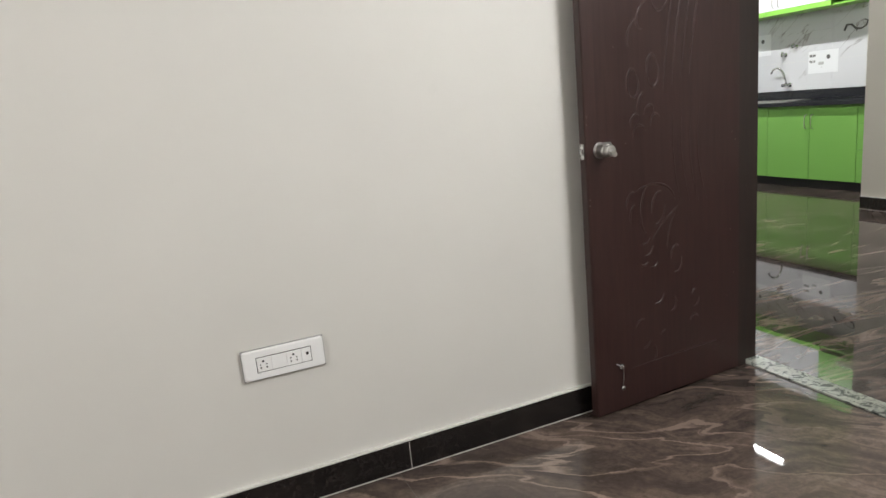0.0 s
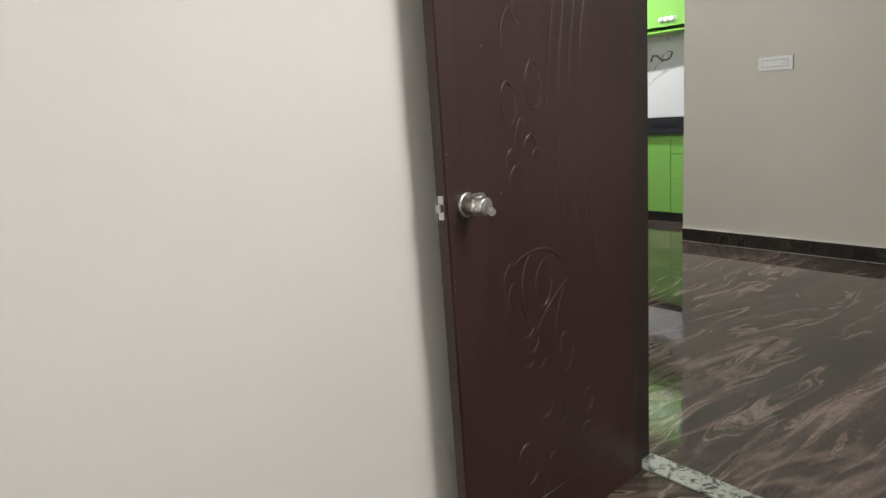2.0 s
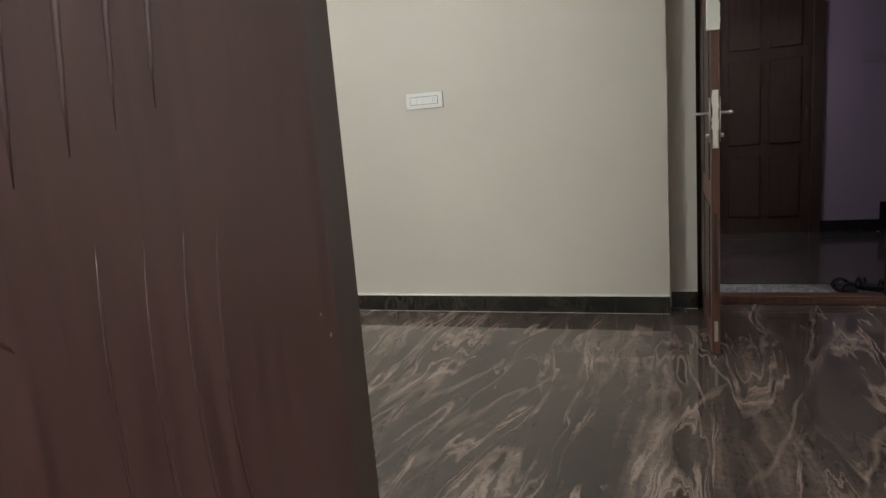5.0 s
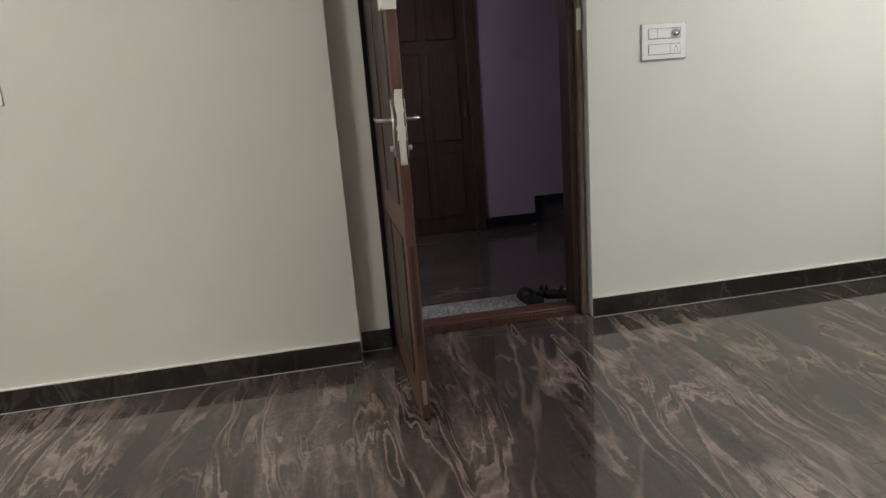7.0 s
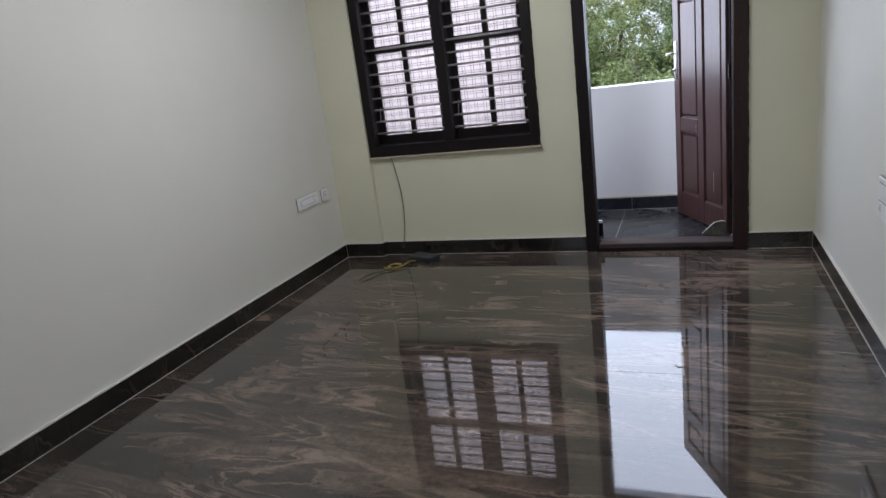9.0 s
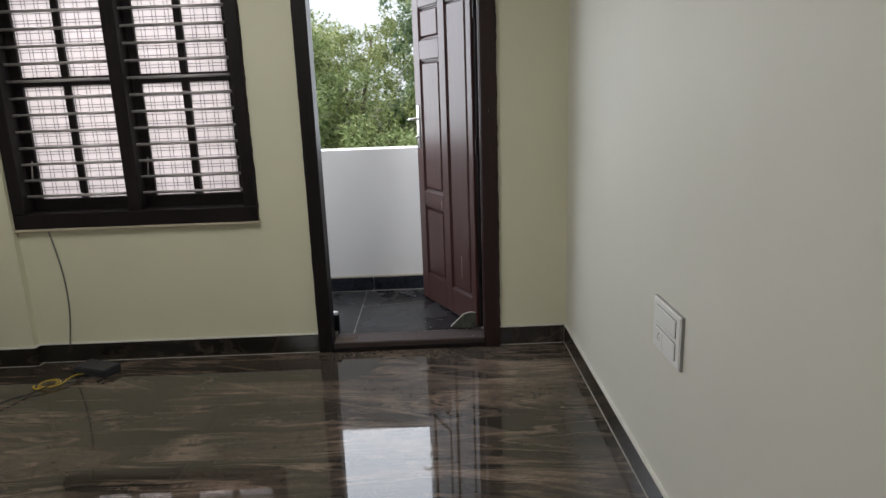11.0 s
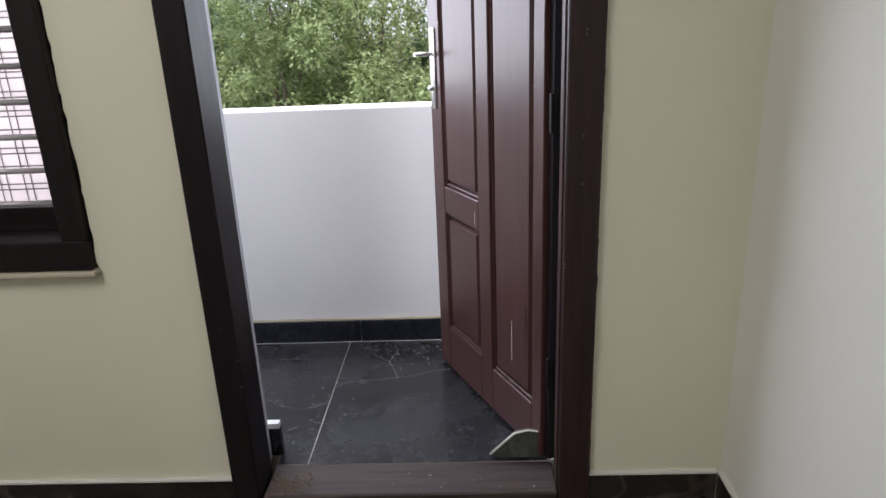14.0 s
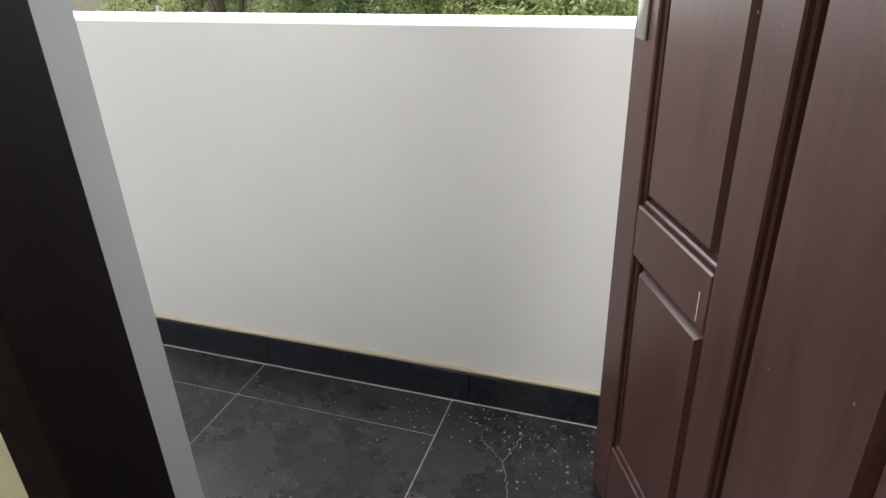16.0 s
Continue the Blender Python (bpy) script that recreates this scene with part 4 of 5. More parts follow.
def main_door():
    f = structure("door_2", boxes((6.20, 6.32, 0.565, 0.635, 0, 2.12), (6.20, 6.32, 1.575, 1.645, 0, 2.12), (6.20, 6.32, 0.635, 1.575, 2.05, 2.12), bevel=0.003), TEAK_DARK, "dark teak main door frame", "door frame")
    part("door_stop", boxes((6.165, 6.199, 0.575, 0.60, 0, 2.11), bevel=0.003), TEAK_WORN, f, "pale worn teak edge bead")
    part("sill", boxes((6.19, 6.34, 0.635, 1.575, 0, 0.035), (6.19, 6.24, 0.635, 1.575, 0.035, 0.05), bevel=0.003), TEAK, f, "brown teak sill")
    part("masking_tape", boxes((6.155, 6.1645, 0.578, 0.60, 1.46, 1.56)), PAPER, f, "white masking paper patch")
    d = thing("main_door", "teak main door standing open, seen edge-on, with paper-masked lock", "door", pose(6.19, 1.58, 0.012, 0, 0, 180 - 0.3))
    # local: x from hinge to free edge
    W, T, HT = 0.895, 0.036, 2.03
    part("leaf", boxes((0, W, -T, 0, 0, HT), bevel=0.003), TEAK, d, "varnished teak leaf")
    for side, (ya, yb) in enumerate(((0.0, 0.006), (-T - 0.006, -T))):
        for x0, x1 in ((0.10, 0.41), (0.49, 0.80)):
            for z0, z1 in ((0.15, 0.70), (0.82, 1.60), (1.70, 1.92)):
                part("raised_panel", boxes((x0, x1, ya, yb, z0, z1), bevel=0.004), TEAK_DARK, d, "dark raised panel")
    part("lock_plate", boxes((W, W + 0.003, -T + 0.006, -0.006, 0.975, 1.225)), STEEL, d, "steel mortice lock face")
    part("lock_paper", torn(torn(bmesh.new(), W + 0.0032, -T + 0.004, -0.006, 1.06, 1.232, 1), W + 0.0050, -T + 0.010, -0.012, 0.985, 1.09, 2), PAPER, d, "torn white masking paper")
    part("upper_latch", boxes((W - 0.09, W + 0.006, -T - 0.014, -T + 0.0, 1.495, 1.66), (W, W + 0.004, -T + 0.0, -0.004, 1.495, 1.66), bevel=0.002), PAPER, d, "white paper-wrapped night latch")
    part("latch_paper", torn(bmesh.new(), W + 0.0062, -T - 0.010, -0.001, 1.488, 1.668, 3), PAPER, d, "torn white paper over the latch")
    h = bmesh.new()
    for s in (1, -1):
        y0 = 0.0 if s > 0 else -T
        tube(h, [(W - 0.05, y0, 1.13), (W - 0.05, y0 + s * 0.05, 1.13), (W - 0.075, y0 + s * 0.056, 1.13), (W - 0.16, y0 + s * 0.056, 1.132)], 0.007, 8)
        box(h, W - 0.068, W - 0.032, min(y0, y0 + s * 0.006), max(y0, y0 + s * 0.006), 1.00, 1.20)
        tube(h, [(W - 0.05, y0, 1.03), (W - 0.05, y0 + s * 0.02, 1.03)], 0.010, 10)
    part("lever_handle", h, STEEL, d, "steel lever handle", True)
    part("edge_bolt", boxes((W + 0.0005, W + 0.003, -0.026, -0.010, 0.30, 0.68), bevel=0.0008), TEAK_DARK, d, "dark flush bolt slot")
    part("lower_bolt", boxes((W, W + 0.003, -0.026, -0.010, 0.06, 0.16), bevel=0.0008), STEEL, d, "steel bolt face")


main_door()

# ---- stair lobby ----
structure("wall_lobby_east", boxes((8.5, 8.7, -2.6, 0.52, 0, H), (8.5, 8.7, 1.42, 3.2, 0, H), (8.5, 8.7, 0.52, 1.42, 2.5, H)), WALL_LILAC, "lilac painted lobby wall", "wall")
structure("wall_lobby_north", boxes((6.34, 8.5, 3.1, 3.2, 0, H)), WALL_LILAC, "lilac painted lobby wall", "wall")
structure("wall_lobby_south", boxes((6.34, 8.5, -2.7, -2.6, 0, H)), WALL_LILAC, "lilac painted lobby wall", "wall")
structure("floor_lobby", boxes((6.34, 8.7, -2.6, 3.1, -0.1, 0.0)), FLOOR_LOBBY, "dark polished lobby floor", "floor")
structure("threshold_lobby", boxes((6.345, 6.62, 0.3, 2.0, 0.0, 0.012), bevel=0.002), GRANITE_LOBBY, "pale grey granite strip outside the main door", "threshold")
structure("threshold_neighbour", boxes((8.22, 8.50, 0.1, 1.6, 0.0, 0.006)), FLOOR_LOBBY, "dark stone strip at the neighbour's door", "threshold")
skirting("baseboard_lobby", [(8.5, 0.07, 8.5, 0.52, -1, 0), (8.5, 1.42, 8.5, 3.1, -1, 0)], "black lobby skirting", BALC_SKIRT, 0.105, 0.012, 0.0, False)
st = structure("stairs_lobby", boxes(*[(7.35, 8.5, -0.28 - 0.27 * i, -0.01 - 0.27 * i, 0, 0.165 * (i + 1)) for i in range(6)]), FLOOR_LOBBY, "dark stone stair flight going up", "stairs")
part("stair_skirting", boxes(*[(8.487, 8.4995, -0.2 - 0.27 * i, 0.07 - 0.27 * i, 0, 0.255 + 0.165 * i) for i in range(6)]), BALC_SKIRT, st, "stepped black skirting")


def neighbour_door():
    f = structure("door_4", boxes((8.47, 8.6, 0.52, 0.60, 0, 2.5), (8.47, 8.6, 1.34, 1.42, 0, 2.5), (8.47, 8.6, 0.60, 1.34, 2.43, 2.5), bevel=0.003), TEAK_DARK, "dark door frame across the lobby", "door frame")
    d = thing("neighbour_door", "closed dark panelled wooden door across the lobby", "door")
    part("leaf", boxes((8.53, 8.565, 0.602, 1.338, 0.0005, 2.43)), LEAF_C, d)
    for y0, y1 in ((0.68, 0.93), (1.00, 1.26)):
        for z0, z1 in ((0.15, 0.70), (0.80, 1.52), (1.62, 2.3)):
            part("raised_panel", boxes((8.515, 8.529, y0, y1, z0, z1), bevel=0.005), LEAF_C, d, "dark raised panel")
    part("handle", boxes((8.50, 8.529, 0.63, 0.645, 0.98, 1.10), bevel=0.002), TEAK, d, "long steel handle plate")


neighbour_door()
lobby_plate = plate("lobby_switch_plate", pose(8.5, 0.17, 1.47, 0, 0, -90), 0.13, 0.09, [], "faint lilac-grey switch plate on the lilac lobby wall", (), [(-0.03, 0.03, -0.02, 0.02)])
# whole plate's colour dimmed to near the wall's lilac
for piece in lobby_plate.children:
    piece.data.materials[0] = LILAC_PLASTIC


def sandal(m):
    s = thing("sandal", "worn black sandal on the granite outside the main door", "sandal", m, "sandals at the main door")
    bm = bmesh.new()
    n = 20
    top, bot = [], []
    for i in range(n):
        a = 2 * math.pi * i / n
        x, y = 0.125 * math.cos(a), (0.045 - 0.010 * math.cos(a)) * math.sin(a)
        bot.append(bm.verts.new((x, y, 0)))
        top.append(bm.verts.new((x * 0.98, y * 0.98, 0.022 + 0.006 * (x < 0))))
    bm.faces.new(list(reversed(bot)))
    bm.faces.new(top)
    for i in range(n):
        bm.faces.new((bot[i], bot[(i + 1) % n], top[(i + 1) % n], top[i]))
    part("sole", bm, RUBBER_BLACK, s, "black rubber sole")
    st_ = bmesh.new()
    for x in (0.03, 0.06, -0.06):
        tube(st_, [(x, 0.045 * math.cos(radians(a)), 0.02 + 0.045 * math.sin(radians(a))) for a in range(0, 181, 20)], 0.007, 6)
    part("strap", st_, RUBBER_BLACK, s, "arched strap", True)


sandal(pose(6.46, 0.80, 0.012, 0, 0, 15))
sandal(pose(6.50, 0.66, 0.012, 0, 0, 60))

# ---- window ----
def window():
    w = structure("window_1", boxes((4.50, 5.80, -3.13, -2.975, 0.77, 0.85), (4.50, 5.80, -3.13, -2.975, 2.04, 2.12), (4.50, 4.565, -3.13, -2.975, 0.85, 2.04), (5.735, 5.80, -3.13, -2.975, 0.85, 2.04),
                                    (5.115, 5.185, -3.13, -2.985, 0.85, 2.04), bevel=0.004), FRAME_DK, "near-black wooden window frame with iron bars", "window")
    part("window_sill", boxes((4.49, 5.81, -3.0, -2.965, 0.755, 0.769), bevel=0.003), CONCRETE, w, "rough plaster edge under the frame")
    for x0, x1 in ((4.566, 5.114), (5.186, 5.734)):
        s = part("sash", boxes((x0, x1, -3.12, -3.085, 0.851, 0.915), (x0, x1, -3.12, -3.085, 1.98, 2.039), (x0, x0 + 0.045, -3.12, -3.085, 0.915, 1.98), (x1 - 0.045, x1, -3.12, -3.085, 0.915, 1.98),
                               (x0 + 0.045, x1 - 0.045, -3.12, -3.085, 1.508, 1.556), ((x0 + x1) / 2 - 0.018, (x0 + x1) / 2 + 0.018, -3.12, -3.085, 0.915, 1.508),
                               ((x0 + x1) / 2 - 0.018, (x0 + x1) / 2 + 0.018, -3.12, -3.085, 1.556, 1.98), bevel=0.002), FRAME_DK, w, "dark wooden sash")
        for a, b in ((x0 + 0.045, (x0 + x1) / 2 - 0.018), ((x0 + x1) / 2 + 0.018, x1 - 0.045)):
            for z0, z1 in ((0.915, 1.508), (1.556, 1.98)):
                g_ = part("pane", boxes((a, b, -3.106, -3.102, z0, z1)), PANE, s, "plaid-etched frosted glass")
        part("sash_hook", tube(bmesh.new(), [(x1 - 0.03, -3.08, 1.12), (x1 - 0.035, -3.06, 1.10), (x1 - 0.03, -3.055, 1.03)], 0.004, 6), BAR, s, "small metal sash hook", True)
    for i in range(14):
        z = 0.938 + 0.0855 * i
        for x0, x1 in ((4.566, 5.114), (5.186, 5.734)):
            part("window_bar", tube(bmesh.new(), [(x0, -3.035, z), (x1, -3.035, z)], 0.0076, 8), BAR, w, "grey painted iron bar", True)


window()


kwin = structure("window_2", boxes((5.5, 6.5, 7.21, 7.29, 1.0, 1.05), (5.5, 6.5, 7.21, 7.29, 1.90, 1.95), (5.5, 5.55, 7.21, 7.29, 1.05, 1.90), (6.45, 6.5, 7.21, 7.29, 1.05, 1.90), bevel=0.003), FRAME_DK, "dark kitchen window frame with iron bars", "window")
for i in range(9):
    part("window_bar", tube(bmesh.new(), [(5.55, 7.235, 1.13 + 0.085 * i), (6.45, 7.235, 1.13 + 0.085 * i)], 0.008, 8), BAR, kwin, "grey iron bar", True)

# ---- balcony door ----
def balcony_door():
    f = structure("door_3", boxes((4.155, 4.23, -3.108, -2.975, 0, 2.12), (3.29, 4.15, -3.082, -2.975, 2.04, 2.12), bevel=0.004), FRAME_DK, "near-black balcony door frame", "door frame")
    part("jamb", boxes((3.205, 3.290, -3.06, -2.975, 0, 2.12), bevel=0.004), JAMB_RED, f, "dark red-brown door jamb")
    part("sill", boxes((3.291, 4.149, -3.13, -2.985, 0, 0.052), bevel=0.005), SILL, f, "worn scuffed wooden sill")
    # stepped front lip, its shadow put in as near-black wood
    part("sill_step_shade", boxes((3.291, 4.149, -2.9845, -2.973, 0, 0.026), bevel=0.003), FRAME_DK, f, "lower lip of the sill, near-black for its shaded front")
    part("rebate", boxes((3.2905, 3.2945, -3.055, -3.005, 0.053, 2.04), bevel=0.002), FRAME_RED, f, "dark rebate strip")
    a = math.degrees(math.atan2(-3.79 + 3.115, 3.645 - 3.315))
    d = thing("balcony_door", "open red-brown panelled wooden balcony door with brass-coloured lock", "door", pose(3.315, -3.115, 0.062, 0, 0, a))
    W, T, HT = 0.752, 0.036, 1.97
    # stiles and rails; the room-side face is +y
    def rails(name, *dims, label=""):
        return part(name, boxes(*dims, bevel=0.003), LEAF_B, d, label)
    rails("stile", (0.022, 0.075, -T, 0, 0, HT))
    # near-black colour stands in for the shade in the hinge rebate
    part("hinge_edge_shade", boxes((0, 0.0215, -T, -0.015, 0, HT)), FRAME_DK, d, "rebated hinge edge, coloured near-black for its shade")
    rails("stile", (W - 0.085, W, -T, 0, 0, HT))
    rails("stile", (0.325, 0.405, -T, 0, 0, HT))
    rails("rail", (0.0755, 0.3245, -T, 0, 0, 0.16))
    rails("rail", (0.0755, 0.3245, -T, 0, 1.85, HT))
    for z0, z1 in ((0, 0.175), (0.632, 0.730), (1.545, 1.655), (1.85, HT)):
        rails("rail", (0.4055, W - 0.0855, -T, 0, z0, z1))

    def panel(x0, x1, z0, z1):
        bm = bmesh.new()
        box(bm, x0, x1, -T + 0.013, -0.022, z0, z1)
        # raised field with sloping edges on both faces
        for ys, ye in ((-0.0225, -0.0045), (-T + 0.013, -T + 0.004)):
            e, k_ = 0.010, 0.017
            o = [bm.verts.new((x, ys, z)) for x, z in ((x0 + k_, z0 + k_), (x1 - k_, z0 + k_), (x1 - k_, z1 - k_), (x0 + k_, z1 - k_))]
            i_ = [bm.verts.new((x, ye, z)) for x, z in ((x0 + k_ + e, z0 + k_ + e), (x1 - k_ - e, z0 + k_ + e), (x1 - k_ - e, z1 - k_ - e), (x0 + k_ + e, z1 - k_ - e))]
            bm.faces.new(i_)
            for k in range(4):
                bm.faces.new((o[k], o[(k + 1) % 4], i_[(k + 1) % 4], i_[k]))
        part("raised_panel", bm, LEAF_B, d, "raised panel with sloping edges")
        mo = bmesh.new()
        for x in (x0, x1 - 0.007):
            box(mo, x, x + 0.007, -0.0218, -0.008, z0, z1)
        for z in (z0, z1 - 0.010):
            box(mo, x0 + 0.0071, x1 - 0.0071, -0.0218, -0.008, z, z + 0.010)
        part("panel_moulding", bev(mo, 0.003), LEAF_B, d, "thin moulding round the panel")
    panel(0.0755, 0.3245, 0.161, 1.849)
    panel(0.4055, W - 0.0855, 0.176, 0.631)
    panel(0.4055, W - 0.0855, 0.731, 1.544)
    panel(0.4055, W - 0.0855, 1.656, 1.849)
    part("lock_plate", boxes((W, W + 0.003, -T + 0.008, -0.008, 1.00, 1.24)), STEEL, d, "steel lock face")
    h = boxes((W - 0.055, W - 0.018, 0.0, 0.005, 1.00, 1.27), bevel=0.001)
    tube(h, [(W - 0.036, 0.0, 1.185), (W - 0.036, 0.045, 1.185), (W - 0.010, 0.052, 1.185), (W + 0.008, 0.05, 1.183)], 0.007, 8)
    tube(h, [(W - 0.036, 0.0, 1.07), (W - 0.036, 0.022, 1.07)], 0.009, 10)
    part("lever_handle", h, STEEL, d, "steel lever handle on a long plate", True)
    for z in (0.25, 1.0, 1.72):
        part("hinge", boxes((-0.010, 0.003, -0.014, -0.002, z, z + 0.10), bevel=0.002), FRAME_DK, d, "painted butt hinge")
    part("paint_scratch", boxes((0.1955, 0.1975, -0.0029, -0.0021, 0.25, 0.39)), PAPER, d, "thin white scratch")
    part("paint_chip", boxes((0.43, 0.4318, -0.0002, 0.0006, 0.64, 0.69)), PAPER, d, "small pale chip")


balcony_door()


def ragged_edge(parent, name, x, z0, z1, y, side, material, label, seed, wide=0.006):
    """A thin brushed-over edge with an uneven outline, running up beside a frame."""
    rng = random.Random(seed)
    bm = bmesh.new()
    z, rows = z0, []
    while z < z1:
        w = wide * rng.uniform(0.15, 1.0) ** 1.5 + 0.0008
        rows.append([bm.verts.new(v) for v in ((x, y, z), (x + side * w, y, z), (x + side * w * 0.9, y + 0.0012, z), (x, y + 0.0012, z))])
        z += rng.uniform(0.008, 0.035)
    for u, v in zip(rows, rows[1:]):
        for k in range(4):
            bm.faces.new((u[k], u[(k + 1) % 4], v[(k + 1) % 4], v[k]))
    part(name, bm, material, parent, label)


for k, (ob_name, x, z0, z1, side, mat_) in enumerate((("door_3", 3.205, 0.11, 2.12, -1, JAMB_RED), ("door_3", 4.23, 0.11, 2.12, 1, FRAME_DK), ("window_1", 4.50, 0.77, 2.12, -1, FRAME_DK))):
    ragged_edge(bpy.data.objects[ob_name], "paint_edge", x, z0, z1, -2.9998, side, mat_, "uneven brushed paint edge on the wall", 20 + k)

# ---- balcony ----
BZ = 0.05
structure("floor_balcony", boxes((1.6, 7.4, -4.3, -3.2, -0.12, BZ - 0.002), (3.27, 4.15, -3.2, -3.135, -0.12, BZ - 0.002)), GROUT, "pale grout bed under black balcony tiles", "floor")
structure("parapet", boxes((1.6, 7.4, -4.13, -3.995, -0.12, 1.05), bevel=0.006), WALL_OUT, "white painted balcony parapet", "wall")
structure("parapet_end", boxes((1.5, 1.6, -4.13, -3.2, -0.12, 1.05), (7.4, 7.5, -4.13, -3.2, -0.12, 1.05)), WALL_OUT, "white painted parapet end", "wall")
sb = structure("baseboard_balcony", boxes((1.6, 7.4, -3.9778, -3.975, BZ - 0.001, BZ + 0.002)), GROUT, "blue-black granite skirting along the parapet with a pale grout line", "skirting")
for a_, b_ in ((1.6, 2.2), (2.2, 3.4), (3.4, 4.0), (4.0, 4.63), (4.63, 5.83), (5.83, 7.4)):
    part("skirting_tile", boxes((a_ + 0.0015, b_ - 0.0015, -3.9945, -3.978, BZ, BZ + 0.098), bevel=0.001), BALC_SKIRT, sb)
structure("trim_balcony", boxes((1.6, 7.4, -3.9945, -3.982, BZ + 0.0985, BZ + 0.108), bevel=0.002), CONCRETE, "rough plaster edge over the skirting", "trim")
structure("wall_outside", boxes((4.23, 4.49, -3.178, -3.1705, 0.16, 2.75), (5.81, 7.4, -3.178, -3.1705, 0.16, 2.75), (4.49, 5.81, -3.178, -3.1705, 0.16, 0.76), (4.49, 5.81, -3.178, -3.1705, 2.13, 2.75), (1.6, 3.205, -3.178, -3.1705, 0.16, 2.75)), WALL_OUT, "white outer wall face by the balcony", "wall")
structure("baseboard_outside", boxes((4.140, 7.4, -3.205, -3.1795, BZ, 0.15), (1.6, 3.21, -3.215, -3.1795, BZ, 0.15), bevel=0.002), BALC_SKIRT, "blue-black granite skirting of the outer wall", "skirting")
structure("trim_outside", boxes((4.142, 7.4, -3.203, -3.1795, 0.1505, 0.168)), WALL_OUT, "white plaster ledge over the skirting", "trim")
structure("reveal_balcony", boxes((4.170, 4.229, -3.166, -3.109, BZ, 2.12), (3.206, 3.262, -3.166, -3.091, BZ, 2.12)), REVEAL, "grey primed door reveal", "trim")
def grit(name, label, material, count, cx, cy, sx, sy, z, size, seed, keep):
    """Loose crumbs lying on a floor, joined as stuff."""
    rng = random.Random(seed)
    verts, faces = [], []
    while count > 0:
        x, y = rng.gauss(cx, sx), rng.gauss(cy, sy)
        if not keep(x, y):
            continue
        count -= 1
        r = size * rng.uniform(0.3, 1.0) ** 2
        a = rng.uniform(0, 6.28)
        k = len(verts)
        for j in range(4):
            rr = r * rng.uniform(0.6, 1.3)
            verts.append((x + rr * math.cos(a + j * 1.57), y + rr * math.sin(a + j * 1.57), z + 0.0002))
        verts.append((x, y, z + r * 0.7))
        faces += [(k, k + 1, k + 4), (k + 1, k + 2, k + 4), (k + 2, k + 3, k + 4), (k + 3, k, k + 4)]
    me = bpy.data.meshes.new(name)
    me.from_pydata(verts, [], faces)
    me.materials.append(material)
    tagged(new(name, me), label, "debris", "", "stuff")


EARTH = mat("brown_earth_crumbs", 0.95, 0, (0.10, 0.072, 0.048))[0]
LIME = mat("lime_crumbs", 0.9, 0, (0.30, 0.28, 0.24))[0]
grit("floor_dirt", "brown earth crumbs on the marble before the balcony sill", EARTH, 2400, 3.76, -2.93, 0.17, 0.05, 0, 0.0055, 5, lambda x, y: -2.97 < y < -2.7 and 3.25 < x < 4.3)
grit("plaster_grit", "pale plaster crumbs on the black balcony tiles", LIME, 420, 3.75, -3.90, 0.28, 0.07, BZ, 0.0038, 6, lambda x, y: -3.975 < y < -3.3 and 2.9 < x < 4.7)
grit("plaster_grit", "pale plaster crumbs scattered over the black balcony tiles", LIME, 160, 3.8, -3.6, 0.35, 0.2, BZ, 0.003, 7, lambda x, y: -3.975 < y < -3.25 and 2.9 < x < 4.7)
grit("plaster_grit", "few pale crumbs on the worn wooden sill", LIME, 22, 3.6, -3.05, 0.18, 0.03, 0.052, 0.005, 8, lambda x, y: -3.12 < y < -2.99 and 3.31 < x < 4.12)
ck = bmesh.new()
rngc = random.Random(3)
for p0, p1, r_ in (((4.046, -3.62), (3.81, -3.66), 0.0007), ((3.81, -3.66), (3.59, -3.73), 0.0005), ((3.81, -3.66), (3.86, -3.79), 0.0008), ((3.86, -3.79), (3.83, -3.90), 0.0006), ((3.86, -3.79), (3.93, -3.85), 0.0006)):
    tube(ck, [(p0[0] + (p1[0] - p0[0]) * k / 12 + rngc.uniform(-.004, .004), p0[1] + (p1[1] - p0[1]) * k / 12 + rngc.uniform(-.005, .005), BZ) for k in range(13)], r_, 4)
part("tile_crack", ck, LIME, bpy.data.objects["floor_balcony"], "thin pale crack across the black tiles")
ow = thing("stone_offcut", "grey-green stone offcut wedged under the balcony door", "stone offcut")
bm = bmesh.new()
prof = ((3.30, 0.0), (3.46, 0.0), (3.475, 0.012), (3.40, 0.085), (3.36, 0.095), (3.30, 0.085))
fr_, bk_ = [bm.verts.new((x, -3.150, BZ + z)) for x, z in prof], [bm.verts.new((x, -3.168, BZ + z)) for x, z in prof]
bm.faces.new(fr_)
bm.faces.new(list(reversed(bk_)))
for i in range(len(prof)):
    j = (i + 1) % len(prof)
    bm.faces.new((fr_[i], bk_[i], bk_[j], fr_[j]))
part("slab", bm, speckle("offcut_stone", (0.05, 0.055, 0.045), (0.10, 0.105, 0.085), 25, 0.5), ow, "")
part("pale_edge", tube(bmesh.new(), [(3.478, -3.149, BZ + 0.014), (3.402, -3.149, BZ + 0.088), (3.36, -3.149, BZ + 0.098), (3.30, -3.149, BZ + 0.088)], 0.0035), PAPER, ow, "pale broken edge", True)

grit("sill_dirt", "dark soil crumbs heaped on the sill's end", EARTH, 260, 4.09, -3.03, 0.03, 0.02, 0.052, 0.008, 9, lambda x, y: -3.10 < y < -2.99 and 3.9 < x < 4.145)



